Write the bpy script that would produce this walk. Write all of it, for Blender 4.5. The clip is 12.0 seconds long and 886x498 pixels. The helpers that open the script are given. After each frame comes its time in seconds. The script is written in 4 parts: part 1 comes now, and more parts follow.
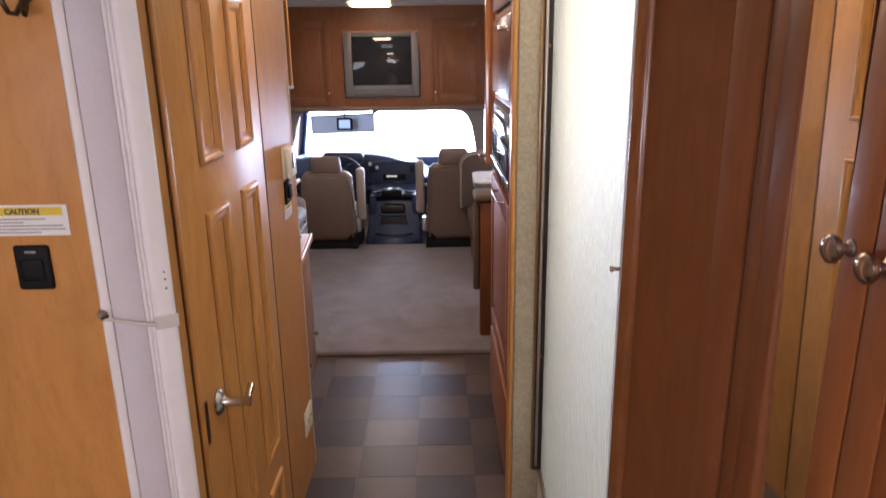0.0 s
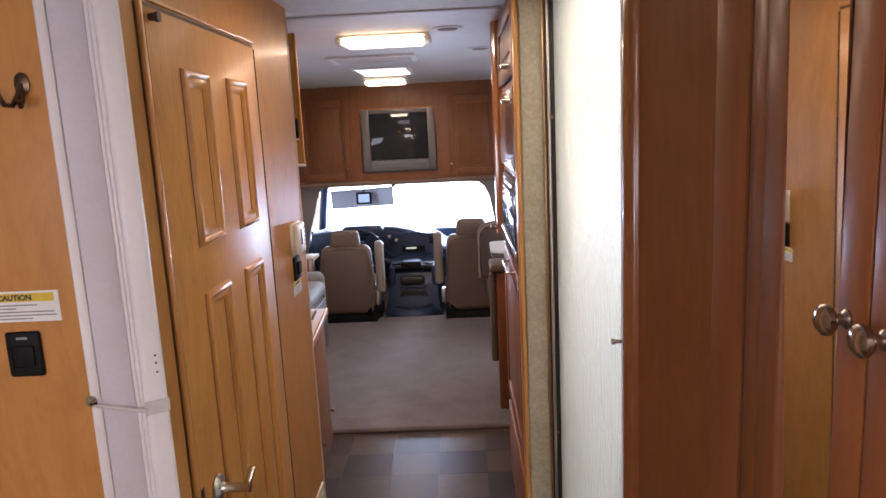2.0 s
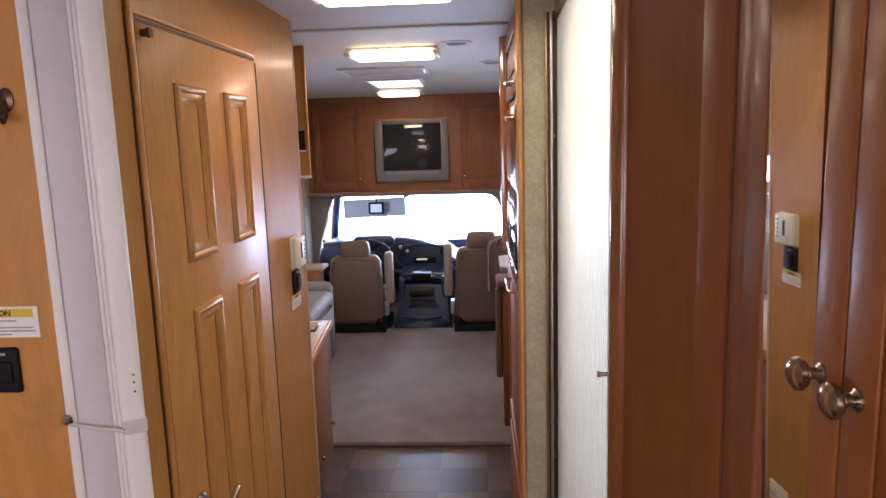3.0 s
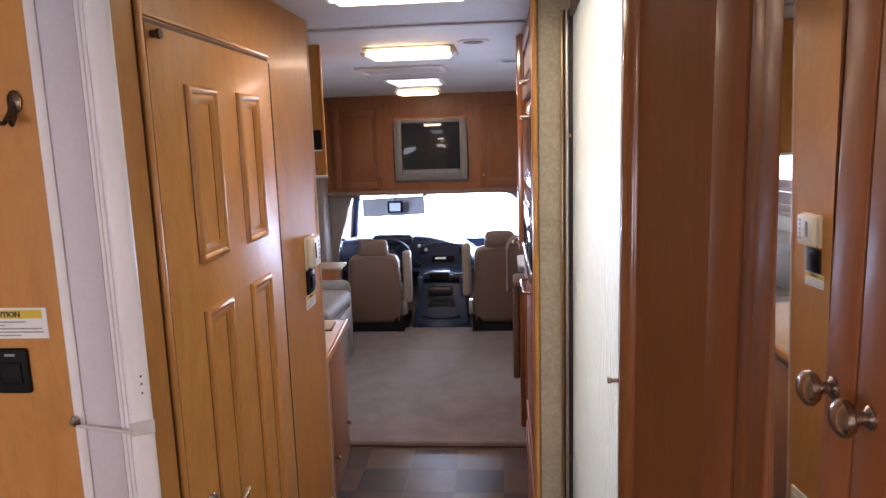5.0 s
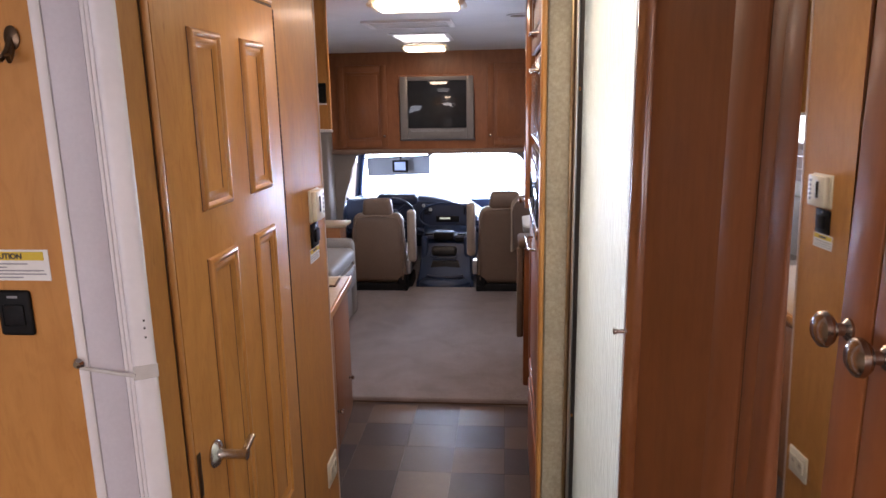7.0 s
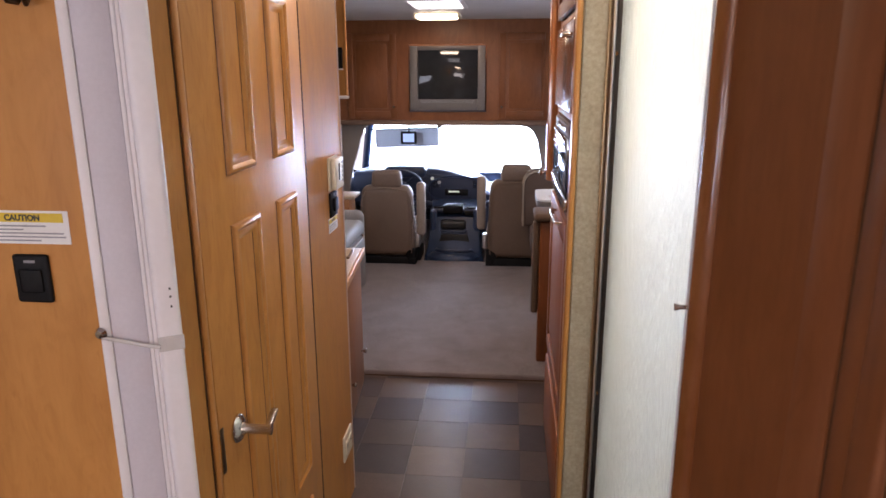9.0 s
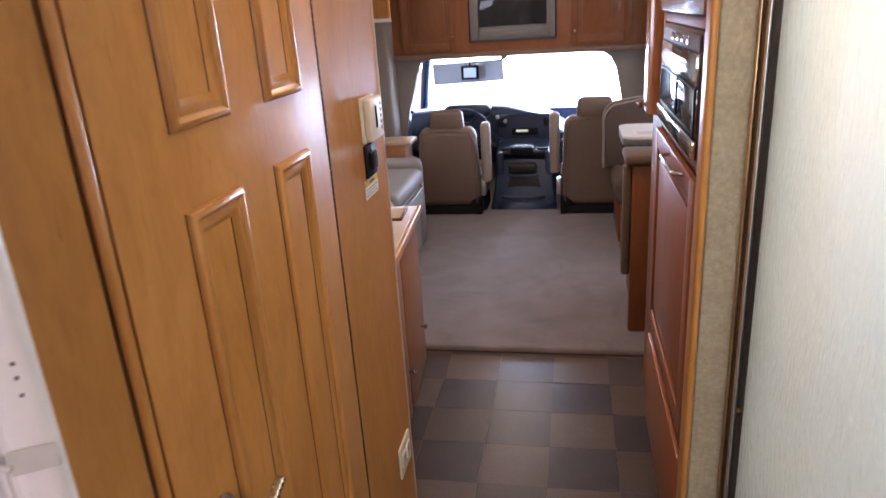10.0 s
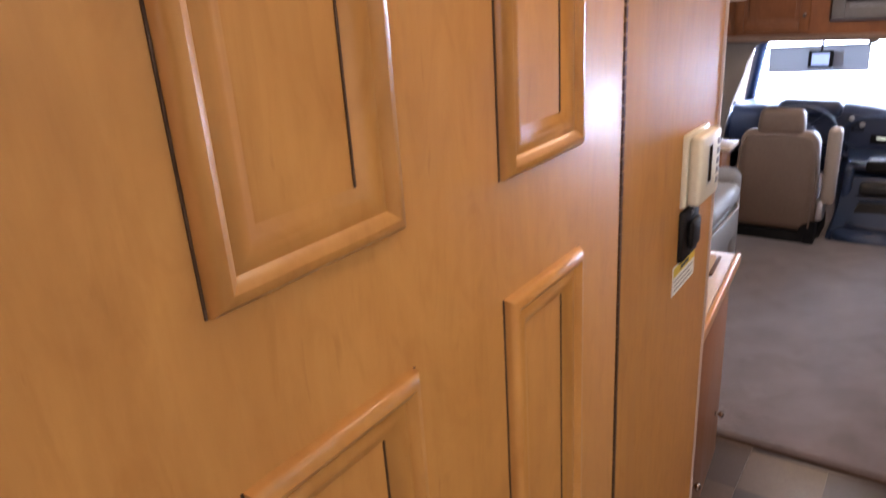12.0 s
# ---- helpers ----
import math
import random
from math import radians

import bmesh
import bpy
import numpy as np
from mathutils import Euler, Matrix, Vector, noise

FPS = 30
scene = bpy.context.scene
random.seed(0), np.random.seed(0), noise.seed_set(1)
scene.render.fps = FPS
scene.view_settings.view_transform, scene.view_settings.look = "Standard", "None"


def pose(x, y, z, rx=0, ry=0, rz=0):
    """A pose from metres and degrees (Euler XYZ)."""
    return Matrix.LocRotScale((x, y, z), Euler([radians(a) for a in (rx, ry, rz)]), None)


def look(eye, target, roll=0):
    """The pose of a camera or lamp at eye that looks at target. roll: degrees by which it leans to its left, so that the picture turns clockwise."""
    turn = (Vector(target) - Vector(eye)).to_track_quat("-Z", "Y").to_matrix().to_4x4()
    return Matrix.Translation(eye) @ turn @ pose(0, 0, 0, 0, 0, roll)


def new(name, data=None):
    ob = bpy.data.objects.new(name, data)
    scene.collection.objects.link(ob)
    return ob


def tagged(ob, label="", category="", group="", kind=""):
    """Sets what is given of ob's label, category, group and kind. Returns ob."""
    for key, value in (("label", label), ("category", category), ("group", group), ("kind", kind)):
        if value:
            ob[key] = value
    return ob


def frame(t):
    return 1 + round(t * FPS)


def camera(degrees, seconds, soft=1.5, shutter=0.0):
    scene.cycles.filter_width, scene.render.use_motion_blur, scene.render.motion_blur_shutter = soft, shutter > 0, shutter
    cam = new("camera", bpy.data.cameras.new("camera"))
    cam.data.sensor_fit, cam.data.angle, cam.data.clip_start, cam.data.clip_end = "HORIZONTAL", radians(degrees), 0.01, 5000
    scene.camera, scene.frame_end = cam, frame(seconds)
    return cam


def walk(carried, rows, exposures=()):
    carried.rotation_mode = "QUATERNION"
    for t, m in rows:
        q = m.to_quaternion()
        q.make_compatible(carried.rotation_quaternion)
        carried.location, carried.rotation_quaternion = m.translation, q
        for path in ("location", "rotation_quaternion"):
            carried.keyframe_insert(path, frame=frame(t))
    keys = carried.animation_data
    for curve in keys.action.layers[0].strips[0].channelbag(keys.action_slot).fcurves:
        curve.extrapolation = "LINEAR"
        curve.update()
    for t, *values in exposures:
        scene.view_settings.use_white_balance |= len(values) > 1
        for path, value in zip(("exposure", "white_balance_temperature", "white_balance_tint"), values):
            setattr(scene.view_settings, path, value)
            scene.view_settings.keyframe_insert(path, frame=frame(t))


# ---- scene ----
cam = camera(66.3, 12.0, 1.5, 0.5)
EXPOSURES = ((0.0, 0.83, 6850, 25), (2.0, 0.76, 6850, 25), (5.0, 0.73, 6850, 25), (9.0, 0.79, 6850, 25), (10.0, 0.93, 6850, 25), (11.0, 0.94, 6850, 25), (12.0, 1.07, 6850, 25))
PATH = [
    (0, (0.013, 1.37, 1.572), (0.023, 3.293, 1.023), -0.8),
    (0.5, (0.01, 1.367, 1.597), (0.015, 3.315, 1.147), -0.8),
    (1, (0.019, 1.37, 1.594), (0.009, 3.333, 1.211), -1.4),
    (1.5, (0.032, 1.38, 1.588), (0.009, 3.346, 1.218), -2.0),
    (2, (0.067, 1.397, 1.573), (0.007, 3.366, 1.226), -2.8),
    (2.5, (0.099, 1.414, 1.585), (0.014, 3.385, 1.258), -2.2),
    (4.5, (0.139, 1.442, 1.599), (-0.017, 3.411, 1.287), -1.7),
    (5, (0.14, 1.445, 1.597), (-0.029, 3.411, 1.275), -1.8),
    (5.5, (0.141, 1.447, 1.599), (-0.035, 3.409, 1.255), -1.5),
    (6, (0.142, 1.449, 1.593), (-0.039, 3.406, 1.22), -1.3),
    (6.5, (0.139, 1.455, 1.583), (-0.043, 3.406, 1.181), -1.1),
    (7, (0.136, 1.456, 1.571), (-0.046, 3.401, 1.141), -1.0),
    (9, (0.059, 1.518, 1.545), (-0.124, 3.445, 1.043), -0.2),
    (9.5, (0.006, 1.772, 1.509), (-0.273, 3.675, 0.961), -1.2),
    (10, (-0.012, 2.059, 1.472), (-0.388, 3.908, 0.807), -3.8),
    (10.5, (-0.031, 2.139, 1.475), (-0.296, 3.977, 0.733), -2.9),
    (11, (-0.083, 2.288, 1.477), (-0.524, 4.134, 0.847), -3.5),
    (11.5, (-0.161, 2.543, 1.497), (-1.146, 4.202, 0.969), -3.8),
    (11.6, (-0.179, 2.579, 1.498), (-1.243, 4.186, 0.962), -2.6),
    (12, (-0.226, 2.639, 1.486), (-1.34, 4.152, 0.799), -3.9),
]
walk(cam, [(t, look(eye, target, roll)) for t, eye, target, roll in PATH], EXPOSURES)

# ---- world, sun, lamps ----
world = bpy.data.worlds.new("sky")
scene.world = world
world.use_nodes = True
wn = world.node_tree.nodes
sky = wn.new("ShaderNodeTexSky")
sky.sky_type, sky.sun_disc = "NISHITA", False
sky.sun_elevation, sky.sun_rotation = radians(48), radians(170)
wn["Background"].inputs["Strength"].default_value = 0.15
world.node_tree.links.new(sky.outputs[0], wn["Background"].inputs["Color"])
sun = new("sun", bpy.data.lights.new("sun", "SUN"))
sun.data.energy, sun.data.angle, sun.data.color = 4.5, radians(0.6), (1, 0.95, 0.88)
sun.matrix_world = look((1.5, -5, 9), (0, 3, 0))


def area_light(name, m, sx, sy, watts, colour):
    ob = new(name, bpy.data.lights.new(name, "AREA"))
    ob.data.shape, ob.data.size, ob.data.size_y = "RECTANGLE", sx, sy
    ob.data.energy, ob.data.color = watts, colour
    ob.matrix_world = m
    return ob


WARM, DAY = (1.0, 0.78, 0.56), (0.74, 0.86, 1.0)
# daylight: windscreen, shower skylight, assumed sofa and dinette windows; bedroom lamps are added fill
area_light("daylight_sofa", look((-1.585, 5.6, 1.25), (0, 5.6, 0.6)), 1.2, 0.5, 6, DAY)
area_light("daylight_dinette", look((1.26, 5.9, 1.25), (0, 5.9, 0.6)), 1.3, 0.5, 7, DAY)
area_light("daylight_windscreen", look((-0.46, 9.05, 0.86), (-0.46, 7.5, 0.62)), 2.3, 0.95, 195, (0.52, 0.73, 1.0))
area_light("bedroom_fill", look((-1.60, 0.3, 1.35), (0.2, 1.2, 1.1)), 0.9, 0.55, 10, DAY)
area_light("bedroom_fill", look((0.725, 0.15, 1.35), (-0.5, 2.9, 0.8)), 0.9, 0.55, 8.5, (0.98, 0.96, 0.95))
area_light("bedroom_fill_rear", look((-0.2, -1.46, 1.5), (-0.1, 2, 1.2)), 1.2, 0.5, 9, (0.98, 0.96, 0.95))
area_light("daylight_shower", look((0.7, 2.9, 1.965), (0.7, 2.9, 0)), 0.52, 0.52, 2.0, (0.94, 1.0, 0.94))
# ceiling lamps
area_light("lamp_and_fill_glow", look((-0.25, 4.565, 1.953), (-0.25, 4.565, 0)), 0.34, 0.14, 6, WARM)
area_light("lamp_and_fill_glow", look((-0.51, 7.11, 1.950), (-0.51, 7.11, 0)), 0.30, 0.12, 2.2, WARM)
area_light("lamp_and_fill_glow", look((-0.115, 3.255, 1.953), (-0.115, 3.255, 0)), 0.34, 0.14, 0.4, WARM)
area_light("lamp_and_fill_glow", look((-0.10, 0.8, 1.953), (-0.10, 0.8, 0)), 0.34, 0.14, 5.0, WARM)

# ---- materials ----
def nodes_of(name, rough=0.5, metal=0.0):
    m = bpy.data.materials.new(name)
    m.use_nodes = True
    b = m.node_tree.nodes["Principled BSDF"]
    b.inputs["Roughness"].default_value, b.inputs["Metallic"].default_value = rough, metal
    return m, m.node_tree.nodes, m.node_tree.links, b


def coords(n, l, scale, kind="Object"):
    tc, mp = n.new("ShaderNodeTexCoord"), n.new("ShaderNodeMapping")
    mp.inputs["Scale"].default_value = scale
    l.new(tc.outputs[kind], mp.inputs["Vector"])
    return mp.outputs[0]


def noise_of(n, l, vec, scale, detail=4, rough=0.55, distort=0.0):
    t = n.new("ShaderNodeTexNoise")
    t.inputs["Scale"].default_value, t.inputs["Detail"].default_value = scale, detail
    t.inputs["Roughness"].default_value, t.inputs["Distortion"].default_value = rough, distort
    l.new(vec, t.inputs["Vector"])
    return t.outputs["Fac"]


def ramp_of(n, l, fac, stops):
    r = n.new("ShaderNodeValToRGB")
    els = r.color_ramp.elements
    while len(els) < len(stops):
        els.new(0.5)
    for e, (p, c) in zip(els, stops):
        e.position, e.color = p, (*c, 1)
    l.new(fac, r.inputs[0])
    return r.outputs[0]


def mix_of(n, l, mode, fac, a, b):
    m = n.new("ShaderNodeMix")
    m.data_type, m.blend_type = "RGBA", mode
    if isinstance(fac, float):
        m.inputs[0].default_value = fac
    else:
        l.new(fac, m.inputs[0])
    for sock, v in ((m.inputs[6], a), (m.inputs[7], b)):
        if isinstance(v, tuple):
            sock.default_value = (*v, 1)
        else:
            l.new(v, sock)
    return m.outputs[2]


def bump_of(n, l, b, height, strength, distance):
    bp = n.new("ShaderNodeBump")
    bp.inputs["Strength"].default_value, bp.inputs["Distance"].default_value = strength, distance
    l.new(height, bp.inputs["Height"])
    l.new(bp.outputs[0], b.inputs["Normal"])


def wood(name, dark, light, rough=0.35, coat=0.25, axis=2, flecks=0.0):
    m, n, l, b = nodes_of(name, rough)

    def stretched(across, along):
        v = [across] * 3
        v[axis] = along
        return coords(n, l, v)

    grain = noise_of(n, l, stretched(16.0, 0.6), 5, 6, 0.6, 0.4)
    broad = noise_of(n, l, stretched(3.4, 1.3), 2.6, 4, 0.6, 1.6)
    figure = noise_of(n, l, stretched(13.0, 4.5), 2.2, 3, 0.55, 2.2)
    mid = tuple((p + q) / 2 for p, q in zip(dark, light))
    c1 = ramp_of(n, l, grain, ((0.25, tuple(p * 0.45 + q * 0.55 for p, q in zip(dark, mid))), (0.75, tuple(p * 0.35 + q * 0.65 for p, q in zip(mid, light)))))
    c2 = ramp_of(n, l, broad, ((0.30, (0.80, 0.755, 0.70)), (0.64, (1.0, 1.0, 1.0))))
    c3 = ramp_of(n, l, figure, ((0.30, (0.90, 0.87, 0.83)), (0.52, (1.0, 1.0, 1.0))))
    c = mix_of(n, l, "MULTIPLY", 0.9, c1, c2)
    c = mix_of(n, l, "MULTIPLY", 0.8, c, c3)
    if flecks:
        spots = noise_of(n, l, stretched(30.0, 7.0), 2.0, 2, 0.5, 0.8)
        c4 = ramp_of(n, l, spots, ((0.20, (0.66, 0.58, 0.50)), (0.31, (1.0, 1.0, 1.0))))
        c = mix_of(n, l, "MULTIPLY", flecks, c, c4)
    oi = n.new("ShaderNodeObjectInfo")
    v = ramp_of(n, l, oi.outputs["Random"], ((0.0, (0.94, 0.93, 0.92)), (1.0, (1.04, 1.03, 1.02))))
    l.new(mix_of(n, l, "MULTIPLY", 1.0, c, v), b.inputs["Base Color"])
    r = ramp_of(n, l, broad, ((0.2, (rough - 0.06,) * 3), (0.8, (rough + 0.08,) * 3)))
    l.new(r, b.inputs["Roughness"])
    b.inputs["Specular IOR Level"].default_value = 0.3
    b.inputs["Coat Weight"].default_value, b.inputs["Coat Roughness"].default_value = coat, 0.18
    bump_of(n, l, b, grain, 0.04, 0.0015)
    return m


def speckled(name, a, c, rough, scale=60.0, metal=0.0, bump=0.15, dist=0.002, sheen=0.0, broad=2.5, worn=0.88):
    m, n, l, b = nodes_of(name, rough, metal)
    vec = coords(n, l, (1, 1, 1))
    fine = noise_of(n, l, vec, scale, 4, 0.6)
    wide = noise_of(n, l, vec, broad, 4, 0.6, 0.4)
    col = ramp_of(n, l, fine, ((0.3, a), (0.7, c)))
    wv = ramp_of(n, l, wide, ((0.36, (worn,) * 3), (0.64, (1.0, 1.0, 1.0))))
    l.new(mix_of(n, l, "MULTIPLY", 0.8, col, wv), b.inputs["Base Color"])
    if sheen:
        b.inputs["Sheen Weight"].default_value = sheen
    bump_of(n, l, b, fine, bump, dist)
    return m


MAPLE = wood("maple_laminate", (0.475, 0.212, 0.054), (0.545, 0.262, 0.078), 0.54, 0.07, flecks=0.55)
MAPLE_TRIM = wood("maple_trim", (0.49, 0.219, 0.057), (0.55, 0.262, 0.076), 0.36, 0.2)
CHERRY = wood("cherry_wood", (0.158, 0.050, 0.017), (0.226, 0.079, 0.0275), 0.46, 0.12)
CHERRY_LIGHT = wood("cabinet_wood", (0.25, 0.093, 0.033), (0.33, 0.138, 0.052), 0.42, 0.15)
WHITE = speckled("white_vinyl", (0.79, 0.775, 0.80), (0.82, 0.805, 0.83), 0.42, 90, bump=0.03)
CEIL = speckled("ceiling_vinyl", (0.62, 0.61, 0.62), (0.70, 0.69, 0.70), 0.6, 120, bump=0.1)
PAPER = speckled("beige_wallpaper", (0.31, 0.26, 0.175), (0.44, 0.38, 0.27), 0.7, 110, bump=0.2, broad=14.0, worn=0.86)
CARPET = speckled("beige_carpet", (0.152, 0.121, 0.124), (0.276, 0.226, 0.234), 0.95, 240, bump=0.9, dist=0.008, sheen=0.3, broad=6.0, worn=0.62)
LEATHER = speckled("tan_leather", (0.152, 0.102, 0.073), (0.194, 0.135, 0.099), 0.5, 150, bump=0.15)
LEATHER_GREY = speckled("grey_leather", (0.19, 0.174, 0.162), (0.235, 0.217, 0.202), 0.62, 130, bump=0.12)
FABRIC = speckled("taupe_fabric", (0.085, 0.055, 0.040), (0.120, 0.080, 0.059), 0.9, 200, bump=0.4)
FABRIC_MID = speckled("brown_fabric", (0.125, 0.085, 0.060), (0.165, 0.115, 0.083), 0.9, 200, bump=0.4)
FABRIC_LIGHT = speckled("tan_fabric", (0.32, 0.26, 0.20), (0.40, 0.33, 0.26), 0.9, 200, bump=0.4)
DASH = speckled("dashboard_plastic", (0.016, 0.026, 0.058), (0.026, 0.040, 0.086), 0.44, 200, bump=0.2)
DASH_GREY = speckled("blue_grey_plastic", (0.015, 0.031, 0.076), (0.025, 0.050, 0.112), 0.36, 200, bump=0.2)
BLACK = speckled("black_plastic", (0.006, 0.006, 0.007), (0.010, 0.010, 0.011), 0.62, 150)
BLACK.node_tree.nodes["Principled BSDF"].inputs["Specular IOR Level"].default_value = 0.2
CREAM = speckled("cream_plastic", (0.68, 0.63, 0.52), (0.74, 0.69, 0.58), 0.4, 100, bump=0.03)
STEEL = speckled("brushed_nickel", (0.55, 0.53, 0.50), (0.66, 0.64, 0.61), 0.24, 80, 1.0, bump=0.02)
BRONZE = speckled("dark_bronze", (0.12, 0.085, 0.06), (0.18, 0.13, 0.09), 0.3, 80, 1.0, bump=0.02)
CHROME = speckled("chrome", (0.75, 0.75, 0.76), (0.8, 0.8, 0.81), 0.08, 80, 1.0, bump=0.01)
SILVER = speckled("silver_plastic", (0.15, 0.14, 0.135), (0.19, 0.18, 0.175), 0.42, 80, 0.2, bump=0.02)
STAINLESS = speckled("stainless_steel", (0.66, 0.67, 0.69), (0.72, 0.73, 0.75), 0.09, 60, 1.0, bump=0.0)
COUNTER = speckled("laminate_worktop", (0.36, 0.255, 0.16), (0.45, 0.335, 0.225), 0.38, 120, bump=0.05)
LABEL_W = speckled("label_white", (0.74, 0.74, 0.72), (0.80, 0.80, 0.78), 0.45, 60, bump=0.0)
LABEL_Y = speckled("label_yellow", (0.66, 0.46, 0.02), (0.72, 0.52, 0.03), 0.45, 60, bump=0.0)
INK = speckled("ink", (0.02, 0.02, 0.02), (0.03, 0.03, 0.03), 0.5, 60, bump=0.0)
INK_GREY = speckled("ink_grey", (0.25, 0.25, 0.27), (0.32, 0.32, 0.34), 0.5, 60, bump=0.0)
HEADLINER = speckled("grey_headliner", (0.24, 0.21, 0.19), (0.30, 0.265, 0.24), 0.9, 200, bump=0.3)
DARKGLASS = speckled("dark_screen", (0.012, 0.013, 0.014), (0.016, 0.017, 0.018), 0.06, 10, bump=0.0)
ASPHALT = speckled("concrete_yard", (0.42, 0.41, 0.39), (0.50, 0.49, 0.47), 0.9, 40, bump=0.4)


def lamp_mat(name, colour, strength):
    m, n, l, b = nodes_of(name, 0.4)
    b.inputs["Base Color"].default_value = (*colour, 1)
    b.inputs["Emission Color"].default_value = (*colour, 1)
    b.inputs["Emission Strength"].default_value = strength
    return m


LAMP = lamp_mat("lamp_diffuser", (1.0, 0.86, 0.62), 4.5)


def glass_mat(name, colour, rough, bump):
    m, n, l, b = nodes_of(name, rough)
    b.inputs["Base Color"].default_value = (*colour, 1)
    b.inputs["Transmission Weight"].default_value = 1.0
    b.inputs["IOR"].default_value = 1.45
    if bump:
        vec = coords(n, l, (1, 1, 0.28))
        h = noise_of(n, l, vec, 85, 2, 0.5, 0.4)
        bump_of(n, l, b, h, bump, 0.006)
    return m


GLASS = glass_mat("clear_glass", (1, 1, 1), 0.0, 0)
RAIN = glass_mat("rain_glass", (0.88, 0.945, 0.895), 0.62, 0.5)
MIRROR = nodes_of("mirror_silver", 0.02, 1.0)[0]
MIRROR.node_tree.nodes["Principled BSDF"].inputs["Base Color"].default_value = (0.88, 0.88, 0.86, 1)


GROUT = speckled("floor_joint", (0.046, 0.036, 0.034), (0.060, 0.047, 0.043), 0.7, 80)
SEAM = speckled("seam_strip", (0.40, 0.39, 0.40), (0.46, 0.45, 0.46), 0.5, 80, bump=0.05)
WHITE_GREY = speckled("pale_vinyl_fabric", (0.60, 0.585, 0.65), (0.64, 0.625, 0.69), 0.55, 160, bump=0.08)
SHOWERWHITE = speckled("white_acrylic", (0.78, 0.79, 0.78), (0.83, 0.84, 0.83), 0.3, 30, bump=0.0)
STRAP = speckled("clear_strap", (0.58, 0.57, 0.56), (0.64, 0.63, 0.62), 0.25, 60, bump=0.05)
INK_BROWN = speckled("dark_joint", (0.06, 0.026, 0.012), (0.09, 0.040, 0.018), 0.6, 60, bump=0.0)


def vinyl(name, a, c):
    m, n, l, b = nodes_of(name, 0.34)
    vec = coords(n, l, (4.5, 4.5, 4.5))
    oi = n.new("ShaderNodeObjectInfo")
    add = n.new("ShaderNodeVectorMath")
    l.new(vec, add.inputs[0])
    sc = n.new("ShaderNodeVectorMath")
    sc.operation = "SCALE"
    sc.inputs[0].default_value = (37, 53, 71)
    l.new(oi.outputs["Random"], sc.inputs["Scale"])
    l.new(sc.outputs[0], add.inputs[1])
    blot = noise_of(n, l, add.outputs[0], 2.2, 5, 0.55, 0.6)
    fine = noise_of(n, l, add.outputs[0], 26, 4, 0.6, 0.4)
    col = ramp_of(n, l, blot, ((0.28, a), (0.70, c)))
    fv = ramp_of(n, l, fine, ((0.3, (0.84, 0.84, 0.84)), (0.7, (1.06, 1.06, 1.06))))
    ov = ramp_of(n, l, oi.outputs["Random"], ((0.0, (0.90, 0.90, 0.92)), (1.0, (1.08, 1.06, 1.05))))
    l.new(mix_of(n, l, "MULTIPLY", 1.0, mix_of(n, l, "MULTIPLY", 1.0, col, fv), ov), b.inputs["Base Color"])
    l.new(ramp_of(n, l, blot, ((0.2, (0.28,) * 3), (0.8, (0.35,) * 3))), b.inputs["Roughness"])
    bump_of(n, l, b, fine, 0.03, 0.001)
    return m


TILE_MATS = (vinyl("slate_vinyl", (0.036, 0.029, 0.032), (0.052, 0.042, 0.045)), vinyl("umber_vinyl", (0.054, 0.040, 0.037), (0.072, 0.054, 0.049)),
             vinyl("tan_vinyl", (0.092, 0.065, 0.052), (0.118, 0.085, 0.068)), vinyl("rust_vinyl", (0.076, 0.054, 0.046), (0.100, 0.072, 0.061)))

TRIM_PINK = speckled("pale_edge_tape", (0.50, 0.37, 0.31), (0.56, 0.42, 0.36), 0.35, 80, bump=0.03)
SPEAKER_TAN = speckled("speaker_cloth", (0.20, 0.165, 0.13), (0.28, 0.23, 0.19), 0.8, 200, bump=0.3)
GOLD = speckled("champagne_metal", (0.50, 0.38, 0.22), (0.60, 0.47, 0.30), 0.28, 90, 1.0, bump=0.03)
CHROME_DULL = speckled("satin_aluminium", (0.60, 0.60, 0.60), (0.68, 0.68, 0.68), 0.35, 90, 1.0, bump=0.02)
STEEL_DARK = speckled("burnished_nickel", (0.40, 0.34, 0.30), (0.50, 0.44, 0.39), 0.2, 60, 1.0, bump=0.02)
CHERRY_POLISH = wood("polished_cherry", (0.19, 0.062, 0.021), (0.26, 0.095, 0.034), 0.2, 0.8)
CHERRY_ORANGE = wood("amber_cherry", (0.225, 0.070, 0.021), (0.300, 0.103, 0.032), 0.46, 0.10)
CHERRY_MIRROR = wood("mirror_cherry", (0.25, 0.09, 0.035), (0.33, 0.13, 0.05), 0.12, 1.0)
CABWOOD = wood("cabinet_cherry", (0.20, 0.070, 0.025), (0.265, 0.100, 0.038), 0.42, 0.15)
VALANCE = speckled("brown_valance", (0.20, 0.125, 0.09), (0.25, 0.16, 0.12), 0.8, 120, bump=0.2)
DARKMIRROR = speckled("black_glass", (0.02, 0.022, 0.025), (0.026, 0.028, 0.032), 0.05, 10, bump=0.0)
LEATHER_PALE = speckled("pale_tan_leather", (0.30, 0.24, 0.19), (0.36, 0.29, 0.235), 0.5, 150, bump=0.15)
PINKISH = speckled("printed_area", (0.62, 0.52, 0.50), (0.68, 0.58, 0.56), 0.5, 40, bump=0.0)
DISPLAY = lamp_mat("radio_glow", (0.62, 0.72, 0.62), 0.35)
OVEN_GLASS = speckled("reflective_oven_glass", (0.50, 0.53, 0.57), (0.56, 0.59, 0.63), 0.06, 10, 1.0, bump=0.0)
